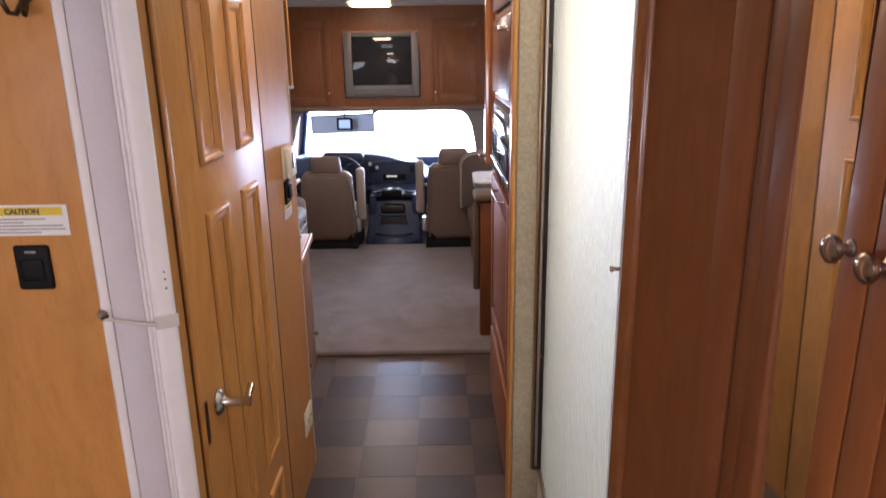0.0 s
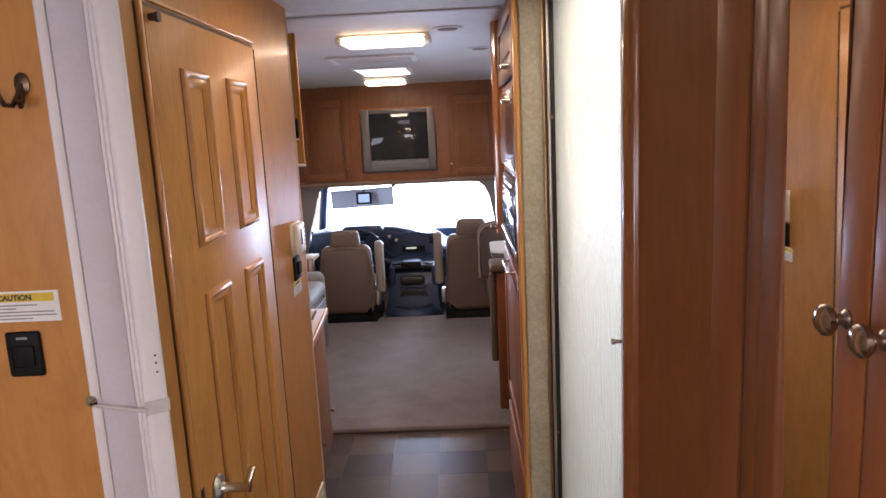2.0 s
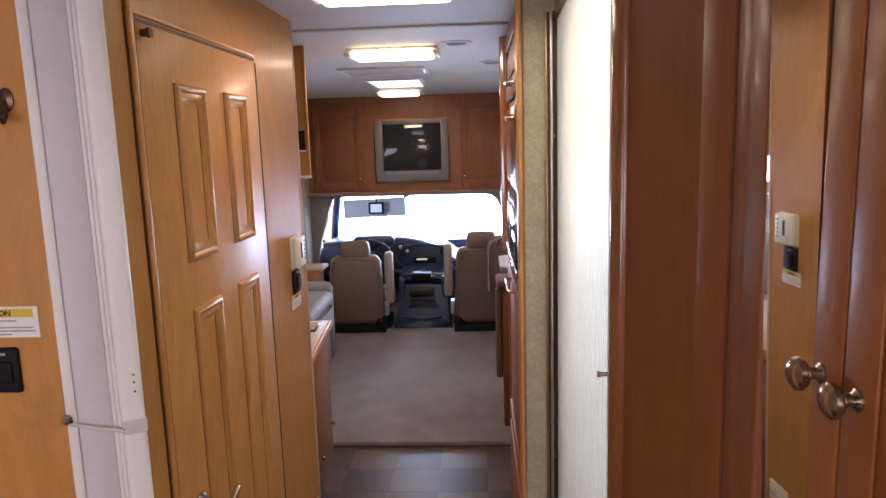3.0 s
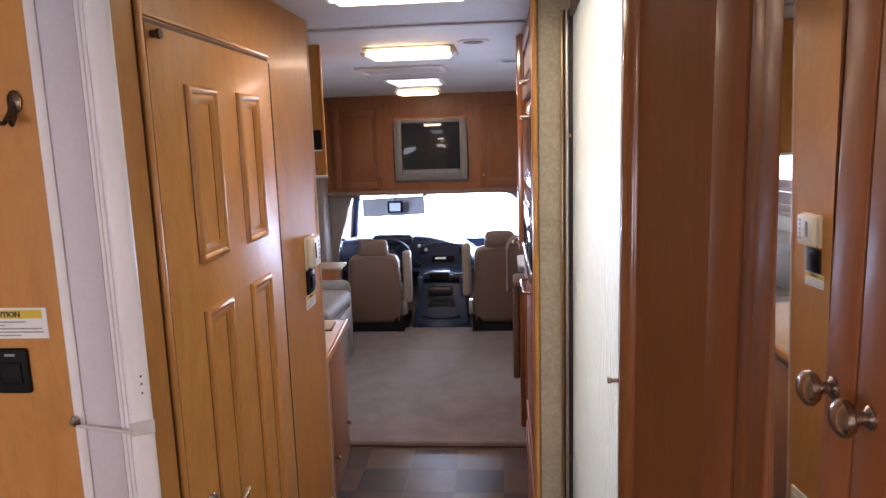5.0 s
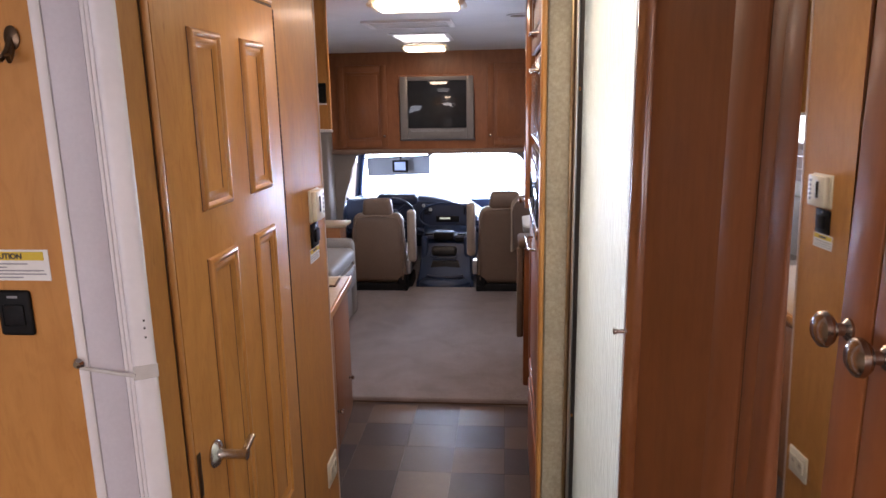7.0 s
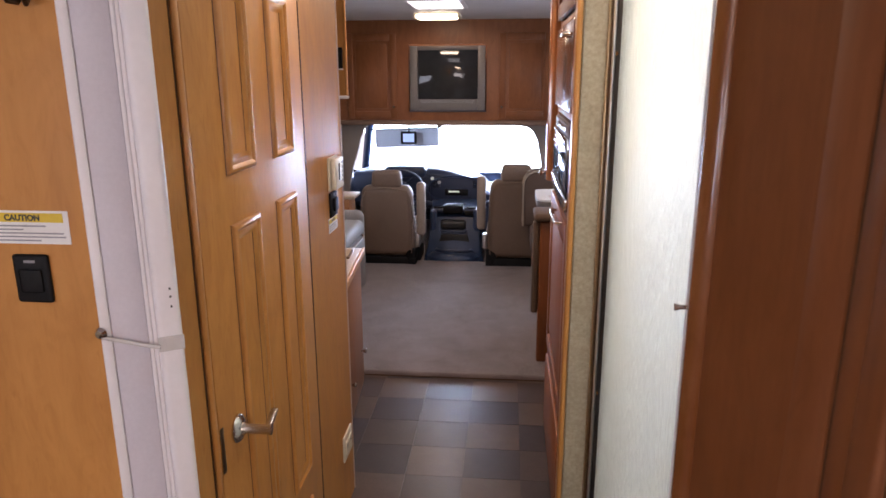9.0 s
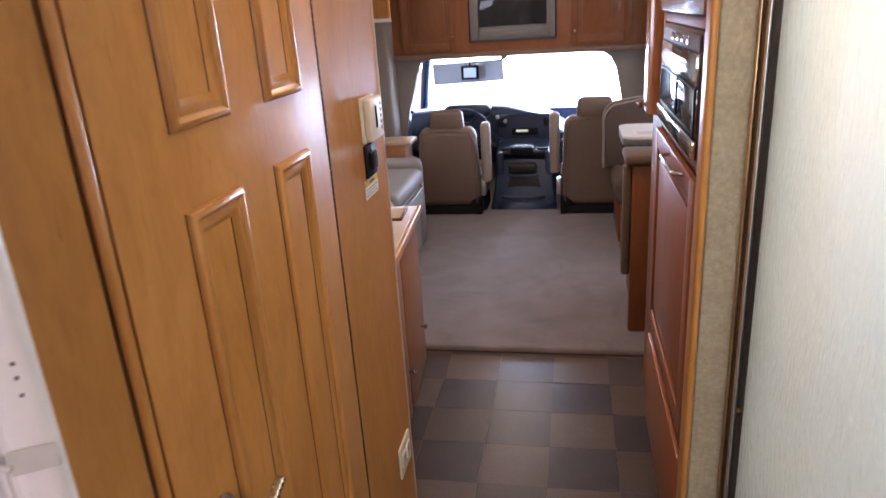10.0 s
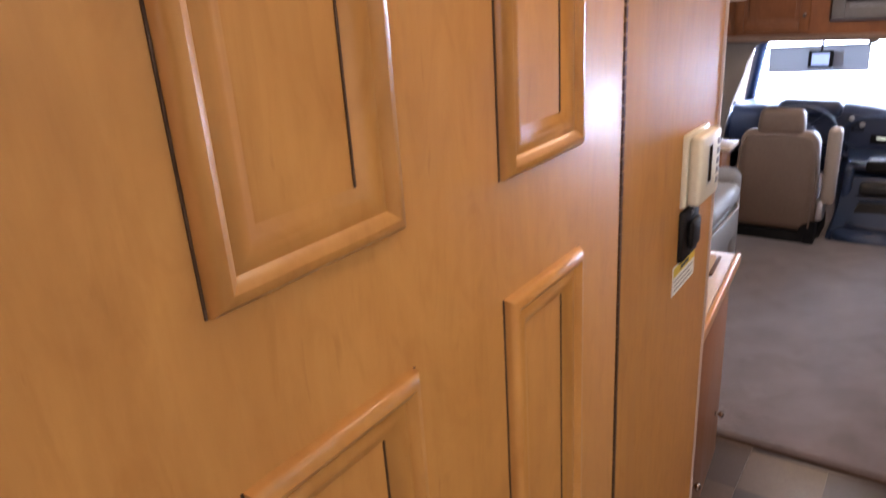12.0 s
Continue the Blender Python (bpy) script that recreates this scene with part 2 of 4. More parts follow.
SKYDOME = lamp_mat("daylit_plastic", (0.95, 0.98, 1.0), 1.4)
SKYGLASS = lamp_mat("mirror_glow", (0.45, 0.64, 0.95), 0.38)

VISOR, vn, vl, vb = nodes_of("visor_fabric", 0.9)
vb.inputs["Base Color"].default_value = (0.40, 0.40, 0.41, 1)
tr = vn.new("ShaderNodeBsdfTranslucent")
tr.inputs["Color"].default_value = (0.40, 0.41, 0.43, 1)
vx = vn.new("ShaderNodeMixShader")
vx.inputs[0].default_value = 0.27
vl.new(vb.outputs[0], vx.inputs[1])
vl.new(tr.outputs[0], vx.inputs[2])
vl.new(vx.outputs[0], vn["Material Output"].inputs["Surface"])

# ---- shapes ----
def mat4(m):
    return m if isinstance(m, Matrix) else Matrix.Translation(m)


def box(bm, x0, x1, y0, y1, z0, z1, bev=0.0, seg=2, m=None):
    r = bmesh.ops.create_cube(bm, size=1)
    vs = r["verts"]
    t = Matrix.Translation(((x0 + x1) / 2, (y0 + y1) / 2, (z0 + z1) / 2)) @ Matrix.Diagonal((abs(x1 - x0), abs(y1 - y0), abs(z1 - z0), 1))
    bmesh.ops.transform(bm, matrix=t, verts=vs)
    if bev:
        es = list({e for v in vs for e in v.link_edges})
        r = bmesh.ops.bevel(bm, geom=es, offset=bev, segments=seg, affect="EDGES", profile=0.5)
        vs = list({v for f in r["faces"] for v in f.verts} | {v for v in vs if v.is_valid})
    if m is not None:
        bmesh.ops.transform(bm, matrix=m, verts=vs)
    return bm


def rod(bm, a, b, r, r2=None, n=16):
    a, b = Vector(a), Vector(b)
    q = (b - a).to_track_quat("Z", "Y").to_matrix().to_4x4()
    bmesh.ops.create_cone(bm, cap_ends=True, segments=n, radius1=r, radius2=r if r2 is None else r2, depth=(b - a).length,
                          matrix=Matrix.Translation((a + b) / 2) @ q)
    return bm


def lathe(bm, profile, m, n=24):
    rings = []
    for r, z in profile:
        rings.append([bm.verts.new(m @ Vector((max(r, 1e-4) * math.cos(2 * math.pi * i / n), max(r, 1e-4) * math.sin(2 * math.pi * i / n), z))) for i in range(n)])
    for p, q in zip(rings, rings[1:]):
        for i in range(n):
            bm.faces.new((p[i], p[(i + 1) % n], q[(i + 1) % n], q[i]))
    bm.faces.new(rings[-1])
    bm.faces.new(rings[0][::-1])
    return bm


def extrude_outline(bm, pts, m, depth, bev=0.0):
    """A flat outline (u, v) pushed out by depth along its own z, placed by m."""
    a = [bm.verts.new(m @ Vector((u, v, 0))) for u, v in pts]
    b = [bm.verts.new(m @ Vector((u, v, depth))) for u, v in pts]
    fs = [bm.faces.new(a[::-1]), bm.faces.new(b)]
    for i in range(len(pts)):
        j = (i + 1) % len(pts)
        fs.append(bm.faces.new((a[i], a[j], b[j], b[i])))
    if bev:
        bmesh.ops.bevel(bm, geom=list({e for f in fs[:2] for e in f.edges}), offset=bev, segments=3, affect="EDGES", profile=0.5)
    return bm


def tube(bm, pts, r, n=10):
    pts = [Vector(p) for p in pts]
    rings = []
    for i, p in enumerate(pts):
        d = (pts[min(i + 1, len(pts) - 1)] - pts[max(i - 1, 0)]).normalized()
        q = d.to_track_quat("Z", "Y").to_matrix()
        rings.append([bm.verts.new(p + q @ Vector((r * math.cos(2 * math.pi * k / n), r * math.sin(2 * math.pi * k / n), 0))) for k in range(n)])
    for a, b in zip(rings, rings[1:]):
        for k in range(n):
            bm.faces.new((a[k], a[(k + 1) % n], b[(k + 1) % n], b[k]))
    bm.faces.new(rings[0][::-1])
    bm.faces.new(rings[-1])
    return bm


def mesh_of(name, bm, material, smooth=True):
    bmesh.ops.recalc_face_normals(bm, faces=bm.faces)
    me = bpy.data.meshes.new(name)
    bm.to_mesh(me)
    bm.free()
    me.materials.append(material)
    if smooth:
        me.polygons.foreach_set("use_smooth", [True] * len(me.polygons))
        me.set_sharp_from_angle(angle=radians(38))
    return me


def part(name, bm, material, parent=None, label=""):
    ob = new(name, mesh_of(name, bm, material))
    if parent is not None:
        ob.parent = parent
        ob.matrix_parent_inverse = parent.matrix_world.inverted()
    return tagged(ob, label) if label else ob


def thing(name, at, label, category, group="", kind=""):
    ob = new(name)
    ob.empty_display_size = 0.05
    ob.location = at
    bpy.context.view_layer.update()
    return tagged(ob, label, category, group, kind)


def structure(name, bm, material, label, category):
    return tagged(part(name, bm, material), label, category, "", "structure")


def B():
    return bmesh.new()

# ---- large structure ----
WALL_L, CEIL_Z, CAR_L, CAR_R = -0.5, 2.0, -1.62, 1.22


def wall_with_opening(name, x0, x1, y0, y1, z0, z1, oy0, oy1, oz0, oz1, material, label):
    bm = B()
    box(bm, x0, x1, y0, oy0, z0, z1)
    box(bm, x0, x1, oy1, y1, z0, z1)
    box(bm, x0, x1, oy0, oy1, z0, oz0)
    box(bm, x0, x1, oy0, oy1, oz1, z1)
    return structure(name, bm, material, label, "wall")


floor = structure("floor", box(B(), CAR_L, CAR_R, -1.5, 4.772, -0.06, -0.004), GROUT, "dark joints between brown vinyl floor squares", "floor")
bm = B()
box(bm, CAR_L, CAR_R, 4.775, 6.98, -0.02, 0.024, 0.018, 4)
structure("floor_carpet", bm, CARPET, "worn beige cut-pile carpet with a rolled front edge", "carpet")
structure("carpet_edge_shade", box(B(), CAR_L, CAR_R, 4.7725, 4.7785, -0.003, 0.006), INK_BROWN, "dark strip painted as shade under the carpet edge", "trim")
structure("floor_cab", box(B(), CAR_L, CAR_R, 6.98, 9.2, -0.12, -0.03), CARPET, "beige carpet of the lower cab footwell", "floor")
structure("ceiling", box(B(), CAR_L, CAR_R, -1.5, 7.76, CEIL_Z, CEIL_Z + 0.06), CEIL, "white textured vinyl ceiling panels", "ceiling")
structure("ceiling_seam", box(B(), -0.62, 0.24, 3.95, 3.985, CEIL_Z - 0.006, CEIL_Z + 0.002, 0.002), SEAM, "thin grey joint strip across the ceiling", "trim")
structure("ceiling_seam_rear", box(B(), -0.5, 0.3, 1.55, 1.585, CEIL_Z - 0.006, CEIL_Z + 0.002, 0.002), SEAM, "thin grey joint strip across the ceiling", "trim")

structure("wall_corridor_left", box(B(), WALL_L - 0.06, WALL_L, 2.475, 3.768, 0, CEIL_Z), MAPLE, "maple laminate corridor wall", "wall")
structure("wall_corridor_end", box(B(), WALL_L - 0.058, WALL_L + 0.003, 3.768, 3.780, 0, CEIL_Z, 0.005, 3), TRIM_PINK, "pale pinkish edge strip at the end of corridor wall", "trim")
structure("wall_bedroom", box(B(), CAR_L, -0.552, 2.452, 2.474, 0, CEIL_Z), MAPLE, "maple laminate partition wall of the bedroom", "wall")
structure("wall_bath_back", box(B(), CAR_L, WALL_L - 0.06, 3.70, 3.768, 0, CEIL_Z), PAPER, "beige papered partition behind the corridor wall", "wall")
wall_with_opening("wall_side_left_rear", CAR_L - 0.06, CAR_L, -1.5, 2.4, 0, 2.06, -0.2, 0.8, 1.05, 1.65, PAPER, "beige papered bedroom side wall with an added window")
wall_with_opening("wall_side_left", CAR_L - 0.06, CAR_L, 2.4, 7.6, 0, 2.06, 4.95, 6.25, 0.95, 1.55, PAPER, "beige papered side wall with a wide window")
wall_with_opening("wall_side_right_rear", CAR_R, CAR_R + 0.06, -1.5, 2.4, 0, 2.06, -0.35, 0.65, 1.05, 1.65, PAPER, "beige papered bedroom side wall with an added window")
wall_with_opening("wall_side_right", CAR_R, CAR_R + 0.06, 2.4, 7.6, 0, 2.06, 5.2, 6.6, 0.92, 1.55, PAPER, "beige papered side wall with a dinette window")
wall_with_opening("wall_rear", -1.62, 1.22, -1.56, -1.5, 0, 2.06, -1.53, -1.51, 1.2, 1.3, PAPER, "beige papered rear wall of the bedroom")


def side_window(name, x, y0, y1, z0, z1):
    w = thing(name, (x, (y0 + y1) / 2, z0), "unseen dark framed side window with clear glass", "window", "side windows", "structure")
    bm = B()
    for a in ((y0, y0 + 0.04, z0, z1), (y1 - 0.04, y1, z0, z1), (y0 + 0.04, y1 - 0.04, z0, z0 + 0.04), (y0 + 0.04, y1 - 0.04, z1 - 0.04, z1)):
        box(bm, x - 0.02, x + 0.02, *a, 0.004)
    part("window_frame", bm, BLACK, w)
    p = part("pane", box(B(), x - 0.003, x + 0.003, y0 + 0.03, y1 - 0.03, z0 + 0.03, z1 - 0.03), GLASS, w)
    p.visible_shadow = False


side_window("window_1", CAR_L - 0.03, 4.955, 6.245, 0.955, 1.545)
side_window("window_2", CAR_R + 0.03, 5.205, 6.595, 0.925, 1.545)
side_window("added_window_3", CAR_L - 0.03, -0.195, 0.795, 1.055, 1.645)
side_window("added_window_4", 0.77, -0.345, 0.645, 1.055, 1.645)
w = thing("added_blind", (CAR_L, 5.6, 0.95), "added brown pleated blind that darkens the sofa window in the mirror", "blind")
for k in range(15):
    part("pleat", box(B(), CAR_L + 0.004 + 0.006 * (k % 2), CAR_L + 0.014 + 0.006 * (k % 2), 4.93, 6.27, 0.945 + k * 0.0414, 0.985 + k * 0.0414, 0.003), VALANCE, w)

# right side of the corridor: wall end with paper, shower stall, angled wardrobe end, vanity recess
structure("wall_paper_end", box(B(), 0.2535, CAR_R, 3.450, 3.4945, 0, CEIL_Z, 0.006, 3), PAPER, "mottled beige papered wall end beside the shower", "wall")
structure("corner_moulding", box(B(), 0.2365, 0.253, 3.440, 3.4945, 0, CEIL_Z, 0.0075, 4), MAPLE_TRIM, "rounded amber wooden corner moulding", "trim")
structure("shower_wall_back", box(B(), 1.10, 1.14, 2.44, 3.448, 0.0, CEIL_Z), SHOWERWHITE, "white moulded shower surround", "wall")
structure("shower_wall_side", box(B(), 0.375, 1.10, 3.418, 3.449, 0.0, CEIL_Z), SHOWERWHITE, "white moulded shower surround", "wall")
structure("shower_wall_near", box(B(), 0.385, 1.10, 2.44, 2.462, 0.0, CEIL_Z), SHOWERWHITE, "white moulded shower surround", "wall")
structure("shower_tray", box(B(), 0.365, 1.10, 2.463, 3.417, 0.0, 0.05), SHOWERWHITE, "white shower tray", "shower tray")
# the shower front runs from its near end A to its far end, slightly turned; local x along it, local y to the aisle
A, E = Vector((0.3225, 2.466, 0)), Vector((0.352, 3.405, 0))
sm = Matrix.Translation(A) @ Matrix.Rotation(math.atan2(E.y - A.y, E.x - A.x), 4, "Z")
SL = (E - A).length


def sbox(u0, u1, v0, v1, z0, z1, bev=0.0, seg=2):
    return box(B(), u0, u1, v0, v1, z0, z1, bev, seg, sm)


structure("shower_kerb", sbox(0.0, SL + 0.008, -0.04, 0.012, 0.0, 0.175, 0.008, 3), SHOWERWHITE, "white raised rim of the shower tray", "shower tray")
structure("shower_lintel", sbox(0.0, SL + 0.008, -0.02, 0.010, 1.942, CEIL_Z), PAPER, "beige panel above the shower door", "wall")
wall_with_opening("wall_vanity_back", 0.74, 0.80, -1.5, 2.4385, 0, CEIL_Z, -0.35, 0.65, 1.05, 1.65, MAPLE, "maple laminate bedroom wall with an added window")
structure("wall_vanity_end", box(B(), 0.44, 0.74, 2.35, 2.4385, 0, CEIL_Z), MAPLE, "maple laminate recess wall", "wall")

# ---- floor squares ----
TX, TY = 0.228, 0.2165
tile_mesh = []
for mt in TILE_MATS:
    bm = box(B(), -TX / 2 + 0.0006, TX / 2 - 0.0006, -TY / 2 + 0.0006, TY / 2 - 0.0006, -0.0039, 0.0)
    tile_mesh.append(mesh_of("floor_square", bm, mt, False))
rng = random.Random(7)
for j in range(-1, 16):
    for i in range(6):
        k = (i + j) % 2
        pick = rng.choice((0, 0, 1)) if k == 0 else rng.choice((2, 3, 3, 1))
        ob = new("floor_square", tile_mesh[pick])
        ob.location = (-0.776 + TX * (i + 0.5), 4.530 + TY * (0.5 - j), 0)
        ob.parent = floor

# ---- bathroom door ----
d = thing("door_1", (WALL_L, 3.0, 0), "closed maple bathroom door with six raised panel mouldings", "door", "", "structure")
D0, D1, DTOP = 2.668, 3.345, 1.826
part("leaf", box(B(), WALL_L - 0.01, WALL_L + 0.006, D0 + 0.004, D1 - 0.003, 0.03, DTOP - 0.004, 0.003), MAPLE, d)
bm = B()
box(bm, WALL_L - 0.004, WALL_L + 0.002, D0 - 0.002, D0 + 0.006, 0.0, DTOP + 0.004)
box(bm, WALL_L - 0.004, WALL_L + 0.002, D1 - 0.004, D1 + 0.004, 0.0, DTOP + 0.004)
box(bm, WALL_L - 0.004, WALL_L + 0.002, D0, D1, DTOP - 0.005, DTOP + 0.004)
part("door_gap", bm, INK_BROWN, d, "dark gap round the door leaf")
part("door_trim", box(B(), WALL_L, WALL_L + 0.010, D0 - 0.0215, D0 - 0.0035, 0, DTOP + 0.030, 0.006, 4), MAPLE_TRIM, d)
part("trim_joint", box(B(), WALL_L, WALL_L + 0.0015, D0 - 0.0245, D0 - 0.0215, 0, DTOP + 0.030), INK_BROWN, d, "dark joint beside the trim")
part("door_trim", box(B(), WALL_L, WALL_L + 0.0045, D0 - 0.003, D1 + 0.006, DTOP + 0.008, DTOP + 0.0152, 0.002, 3), MAPLE_TRIM, d)
bm = B()
x = WALL_L + 0.005
for i in range(122):
    box(bm, x - 0.003, x + 0.0022, D1 - 0.0026, D1 + 0.0026, 0.05 + i * 0.0145, 0.05 + i * 0.0145 + 0.0128)
part("piano_hinge", bm, INK_BROWN, d, "long dark piano hinge")


def ring_moulding(y0, y1, z0, z1, w=0.037):
    """A raised picture-frame moulding with mitred corners on the door's face."""
    bm = B()
    x = WALL_L + 0.006
    prof = [(0.0, 0.0), (0.001, 0.005), (0.005, 0.0095), (0.010, 0.0105), (0.0145, 0.008), (0.017, 0.0050), (0.021, 0.0062), (0.026, 0.0064), (0.031, 0.0030), (w, 0.0)]
    rings = []
    for u, hgt in prof:
        rings.append([bm.verts.new((x + hgt, yy, zz)) for yy, zz in ((y0 + u, z0 + u), (y1 - u, z0 + u), (y1 - u, z1 - u), (y0 + u, z1 - u))])
    for a, b in zip(rings, rings[1:]):
        for k in range(4):
            bm.faces.new((a[k], a[(k + 1) % 4], b[(k + 1) % 4], b[k]))
    return bm


for ya, yb in ((2.809, 2.958), (3.083, 3.228)):
    for za, zb in ((1.350, 1.722), (0.44, 1.248), (0.10, 0.345)):
        part("panel_moulding", ring_moulding(ya, yb, za, zb), MAPLE_TRIM, d)
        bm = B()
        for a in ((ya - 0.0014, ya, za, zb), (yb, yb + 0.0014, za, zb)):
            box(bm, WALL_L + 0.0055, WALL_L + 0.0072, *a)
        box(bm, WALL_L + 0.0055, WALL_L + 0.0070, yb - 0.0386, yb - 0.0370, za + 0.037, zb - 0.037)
        part("panel_shade_strip", bm, INK_BROWN, d, "dark strip painted as shade along the moulding")
h = part("door_handle", lathe(B(), ((0.0, 0.0), (0.030, 0.0), (0.031, 0.004), (0.026, 0.010), (0.014, 0.014), (0.0105, 0.024), (0.0105, 0.066), (0.012, 0.074), (0.0, 0.076)),
         Matrix.Translation((WALL_L + 0.006, 2.756, 0.825)) @ Matrix.Rotation(radians(90), 4, "Y")), STEEL, d, "brushed nickel lever handle")
bm = B()
for i in range(7):
    u = i / 6
    box(bm, WALL_L + 0.064 - 0.012 * u, WALL_L + 0.079 - 0.010 * u, 2.746 + 0.078 * u, 2.766 + 0.072 * u, 0.819 + 0.003 * u, 0.833 + 0.001 * u, 0.005, 2)
part("lever", bm, STEEL, h)
bm = B()
box(bm, WALL_L + 0.005, WALL_L + 0.0075, D0 + 0.006, D0 + 0.022, 0.765, 0.865, 0.001)
part("latch_plate", bm, BRONZE, d)
bm = B()
lathe(bm, ((0.0, 0.0), (0.007, 0.0), (0.007, 0.010), (0.0095, 0.012), (0.0095, 0.019), (0.0, 0.020)), Matrix.Translation((WALL_L + 0.006, 2.693, 1.803)) @ Matrix.Rotation(radians(90), 4, "Y"), 14)
part("door_bumper", bm, INK_BROWN, d, "small brown rubber bumper")

# ---- white folding door, stacked open beside the wall ----
f = thing("folding_door", (-0.5, 2.45, 0.0), "white vinyl folding door pushed open and held by a strap", "folding door")
ang = Matrix.Translation((-0.549, 2.427, 0)) @ Matrix.Rotation(radians(31.0), 4, "Z")
bm = B()
box(bm, 0.0, 0.0155, -0.002, 0.018, 0.005, CEIL_Z - 0.005, 0.004, 2, ang)
part("side_channel", bm, WHITE, f)
for k, (u0, u1, off) in enumerate(((0.0157, 0.066, 0.001), (0.0661, 0.0724, 0.0), (0.0725, 0.0788, 0.0005))):
    bm = B()
    box(bm, u0, u1, off, off + 0.02, 0.01, CEIL_Z - 0.03, 0.0018, 2, ang)
    part("pleat", bm, WHITE_GREY if k == 0 else WHITE, f)
bm = B()
box(bm, 0.0789, 0.1155, -0.010, 0.022, 0.008, CEIL_Z - 0.025, 0.010, 4, ang)
post = part("lead_post", bm, WHITE, f)
bm = B()
for dz in (0.0, 0.016, 0.029):
    box(bm, 0.1015, 0.1045, -0.0106, -0.0098, 1.194 + dz, 1.1975 + dz, 0.0, 2, ang)
part("latch_holes", bm, INK, post)
bm = B()
tube(bm, [ang @ Vector((u, v, zz)) for u, v, zz in ((0.002, -0.008, 1.161), (0.025, -0.004, 1.150), (0.06, -0.008, 1.138), (0.081, -0.014, 1.133))], 0.0032, 6)
box(bm, 0.078, 0.117, -0.0125, -0.0102, 1.124, 1.148, 0.001, 1, ang)
part("strap", bm, STRAP, f, "clear plastic tie strap")
bm = B()
lathe(bm, ((0.0, 0.0), (0.009, 0.0), (0.010, 0.003), (0.006, 0.008), (0.0, 0.009)), Matrix.Translation((-0.546, 2.4265, 1.166)) @ Matrix.Rotation(radians(90), 4, "X"), 14)
part("snap", bm, CHROME, f)
structure("folding_door_track", box(B(), -0.57, 0.29, 2.42, 2.455, CEIL_Z - 0.022, CEIL_Z - 0.001, 0.003), WHITE, "white ceiling track of the folding door", "track")

# ---- corridor fittings ----
X = WALL_L


def wall_text(parent, text, size, m, material):
    cu = bpy.data.curves.new("lettering", "FONT")
    cu.body, cu.size, cu.extrude, cu.offset = text, size, 0.0003, 0.0005
    tmp = bpy.data.objects.new("lettering", cu)
    me = tmp.to_mesh().copy()
    me.transform(m)
    me.materials.append(material)
    bpy.data.objects.remove(tmp)
    ob = new("lettering", me)
    ob.parent = parent
    ob.matrix_parent_inverse = parent.matrix_world.inverted()
    return ob


def thermostat():
    y0, y1, z0, z1 = 3.588, 3.694, 1.184, 1.290
    t = thing("thermostat", (X, 3.64, z0), "cream plastic wall thermostat with display and buttons", "thermostat")
    part("back_plate", box(B(), X, X + 0.008, y0, y1, z0, z1, 0.002), CREAM, t)
    part("cover", box(B(), X + 0.0085, X + 0.027, y0 + 0.003, y1 - 0.003, z0 + 0.003, z1 - 0.003, 0.006, 3), CREAM, t)
    part("display", box(B(), X + 0.0265, X + 0.0278, y0 + 0.038, y0 + 0.052, z0 + 0.032, z0 + 0.084, 0.0), DARKGLASS, t)
    part("display_bezel", box(B(), X + 0.0265, X + 0.0274, y0 + 0.034, y0 + 0.056, z0 + 0.028, z0 + 0.088, 0.0), CHROME_DULL, t, "thin bright bezel")
    for i in range(5):
        part("button", box(B(), X + 0.0265, X + 0.029, y1 - 0.026, y1 - 0.014, z0 + 0.022 + i * 0.0145, z0 + 0.031 + i * 0.0145, 0.001), INK_GREY, t)


def wall_switch(name, y0, y1, z0, z1, label):
    s = thing(name, (X, (y0 + y1) / 2, z0), label, "switch")
    part("plate", box(B(), X, X + 0.008, y0, y1, z0, z1, 0.003), BLACK, s)
    part("rocker", box(B(), X + 0.0085, X + 0.017, y0 + 0.018, y1 - 0.018, z0 + 0.018, z1 - 0.018, 0.004, 3), BLACK, s)
    part("screw", lathe(B(), ((0.0, 0.0), (0.004, 0.0), (0.003, 0.002), (0.0, 0.0022)), Matrix.Translation((X + 0.008, (y0 + y1) / 2, z1 - 0.009)) @ Matrix.Rotation(radians(90), 4, "Y"), 10), INK_GREY, s)


thermostat()
wall_switch("wall_switch", 3.588, 3.668, 1.099, 1.178, "black plastic rocker switch on the corridor wall")
s = thing("caution_sticker", (X, 3.63, 1.05), "small white warning sticker under the switch", "sticker")
part("sticker_sheet", box(B(), X, X + 0.0012, 3.574, 3.682, 1.050, 1.096), LABEL_W, s)
part("sticker_band", box(B(), X + 0.0012, X + 0.0018, 3.576, 3.680, 1.080, 1.094), LABEL_Y, s)
part("band_text", box(B(), X + 0.0018, X + 0.0021, 3.608, 3.648, 1.084, 1.090), INK, s)
for k in range(3):
    part("text_line", box(B(), X + 0.0012, X + 0.0016, 3.580, 3.672 - 0.012 * (k % 2), 1.056 + k * 0.0075, 1.0585 + k * 0.0075), INK_GREY, s)
s = thing("wall_outlet", (X, 3.68, 0.2), "cream plastic power outlet low on the wall", "outlet")
part("plate", box(B(), X, X + 0.007, 3.622, 3.738, 0.200, 0.298, 0.003), CREAM, s)
for y in (3.640, 3.688):
    k = part("socket", box(B(), X + 0.0072, X + 0.010, y, y + 0.034, 0.226, 0.272, 0.003), CREAM, s)
    for dy in (0.010, 0.021):
        part("slot", box(B(), X + 0.0098, X + 0.0103, y + dy, y + dy + 0.003, 0.246, 0.260), INK, k)

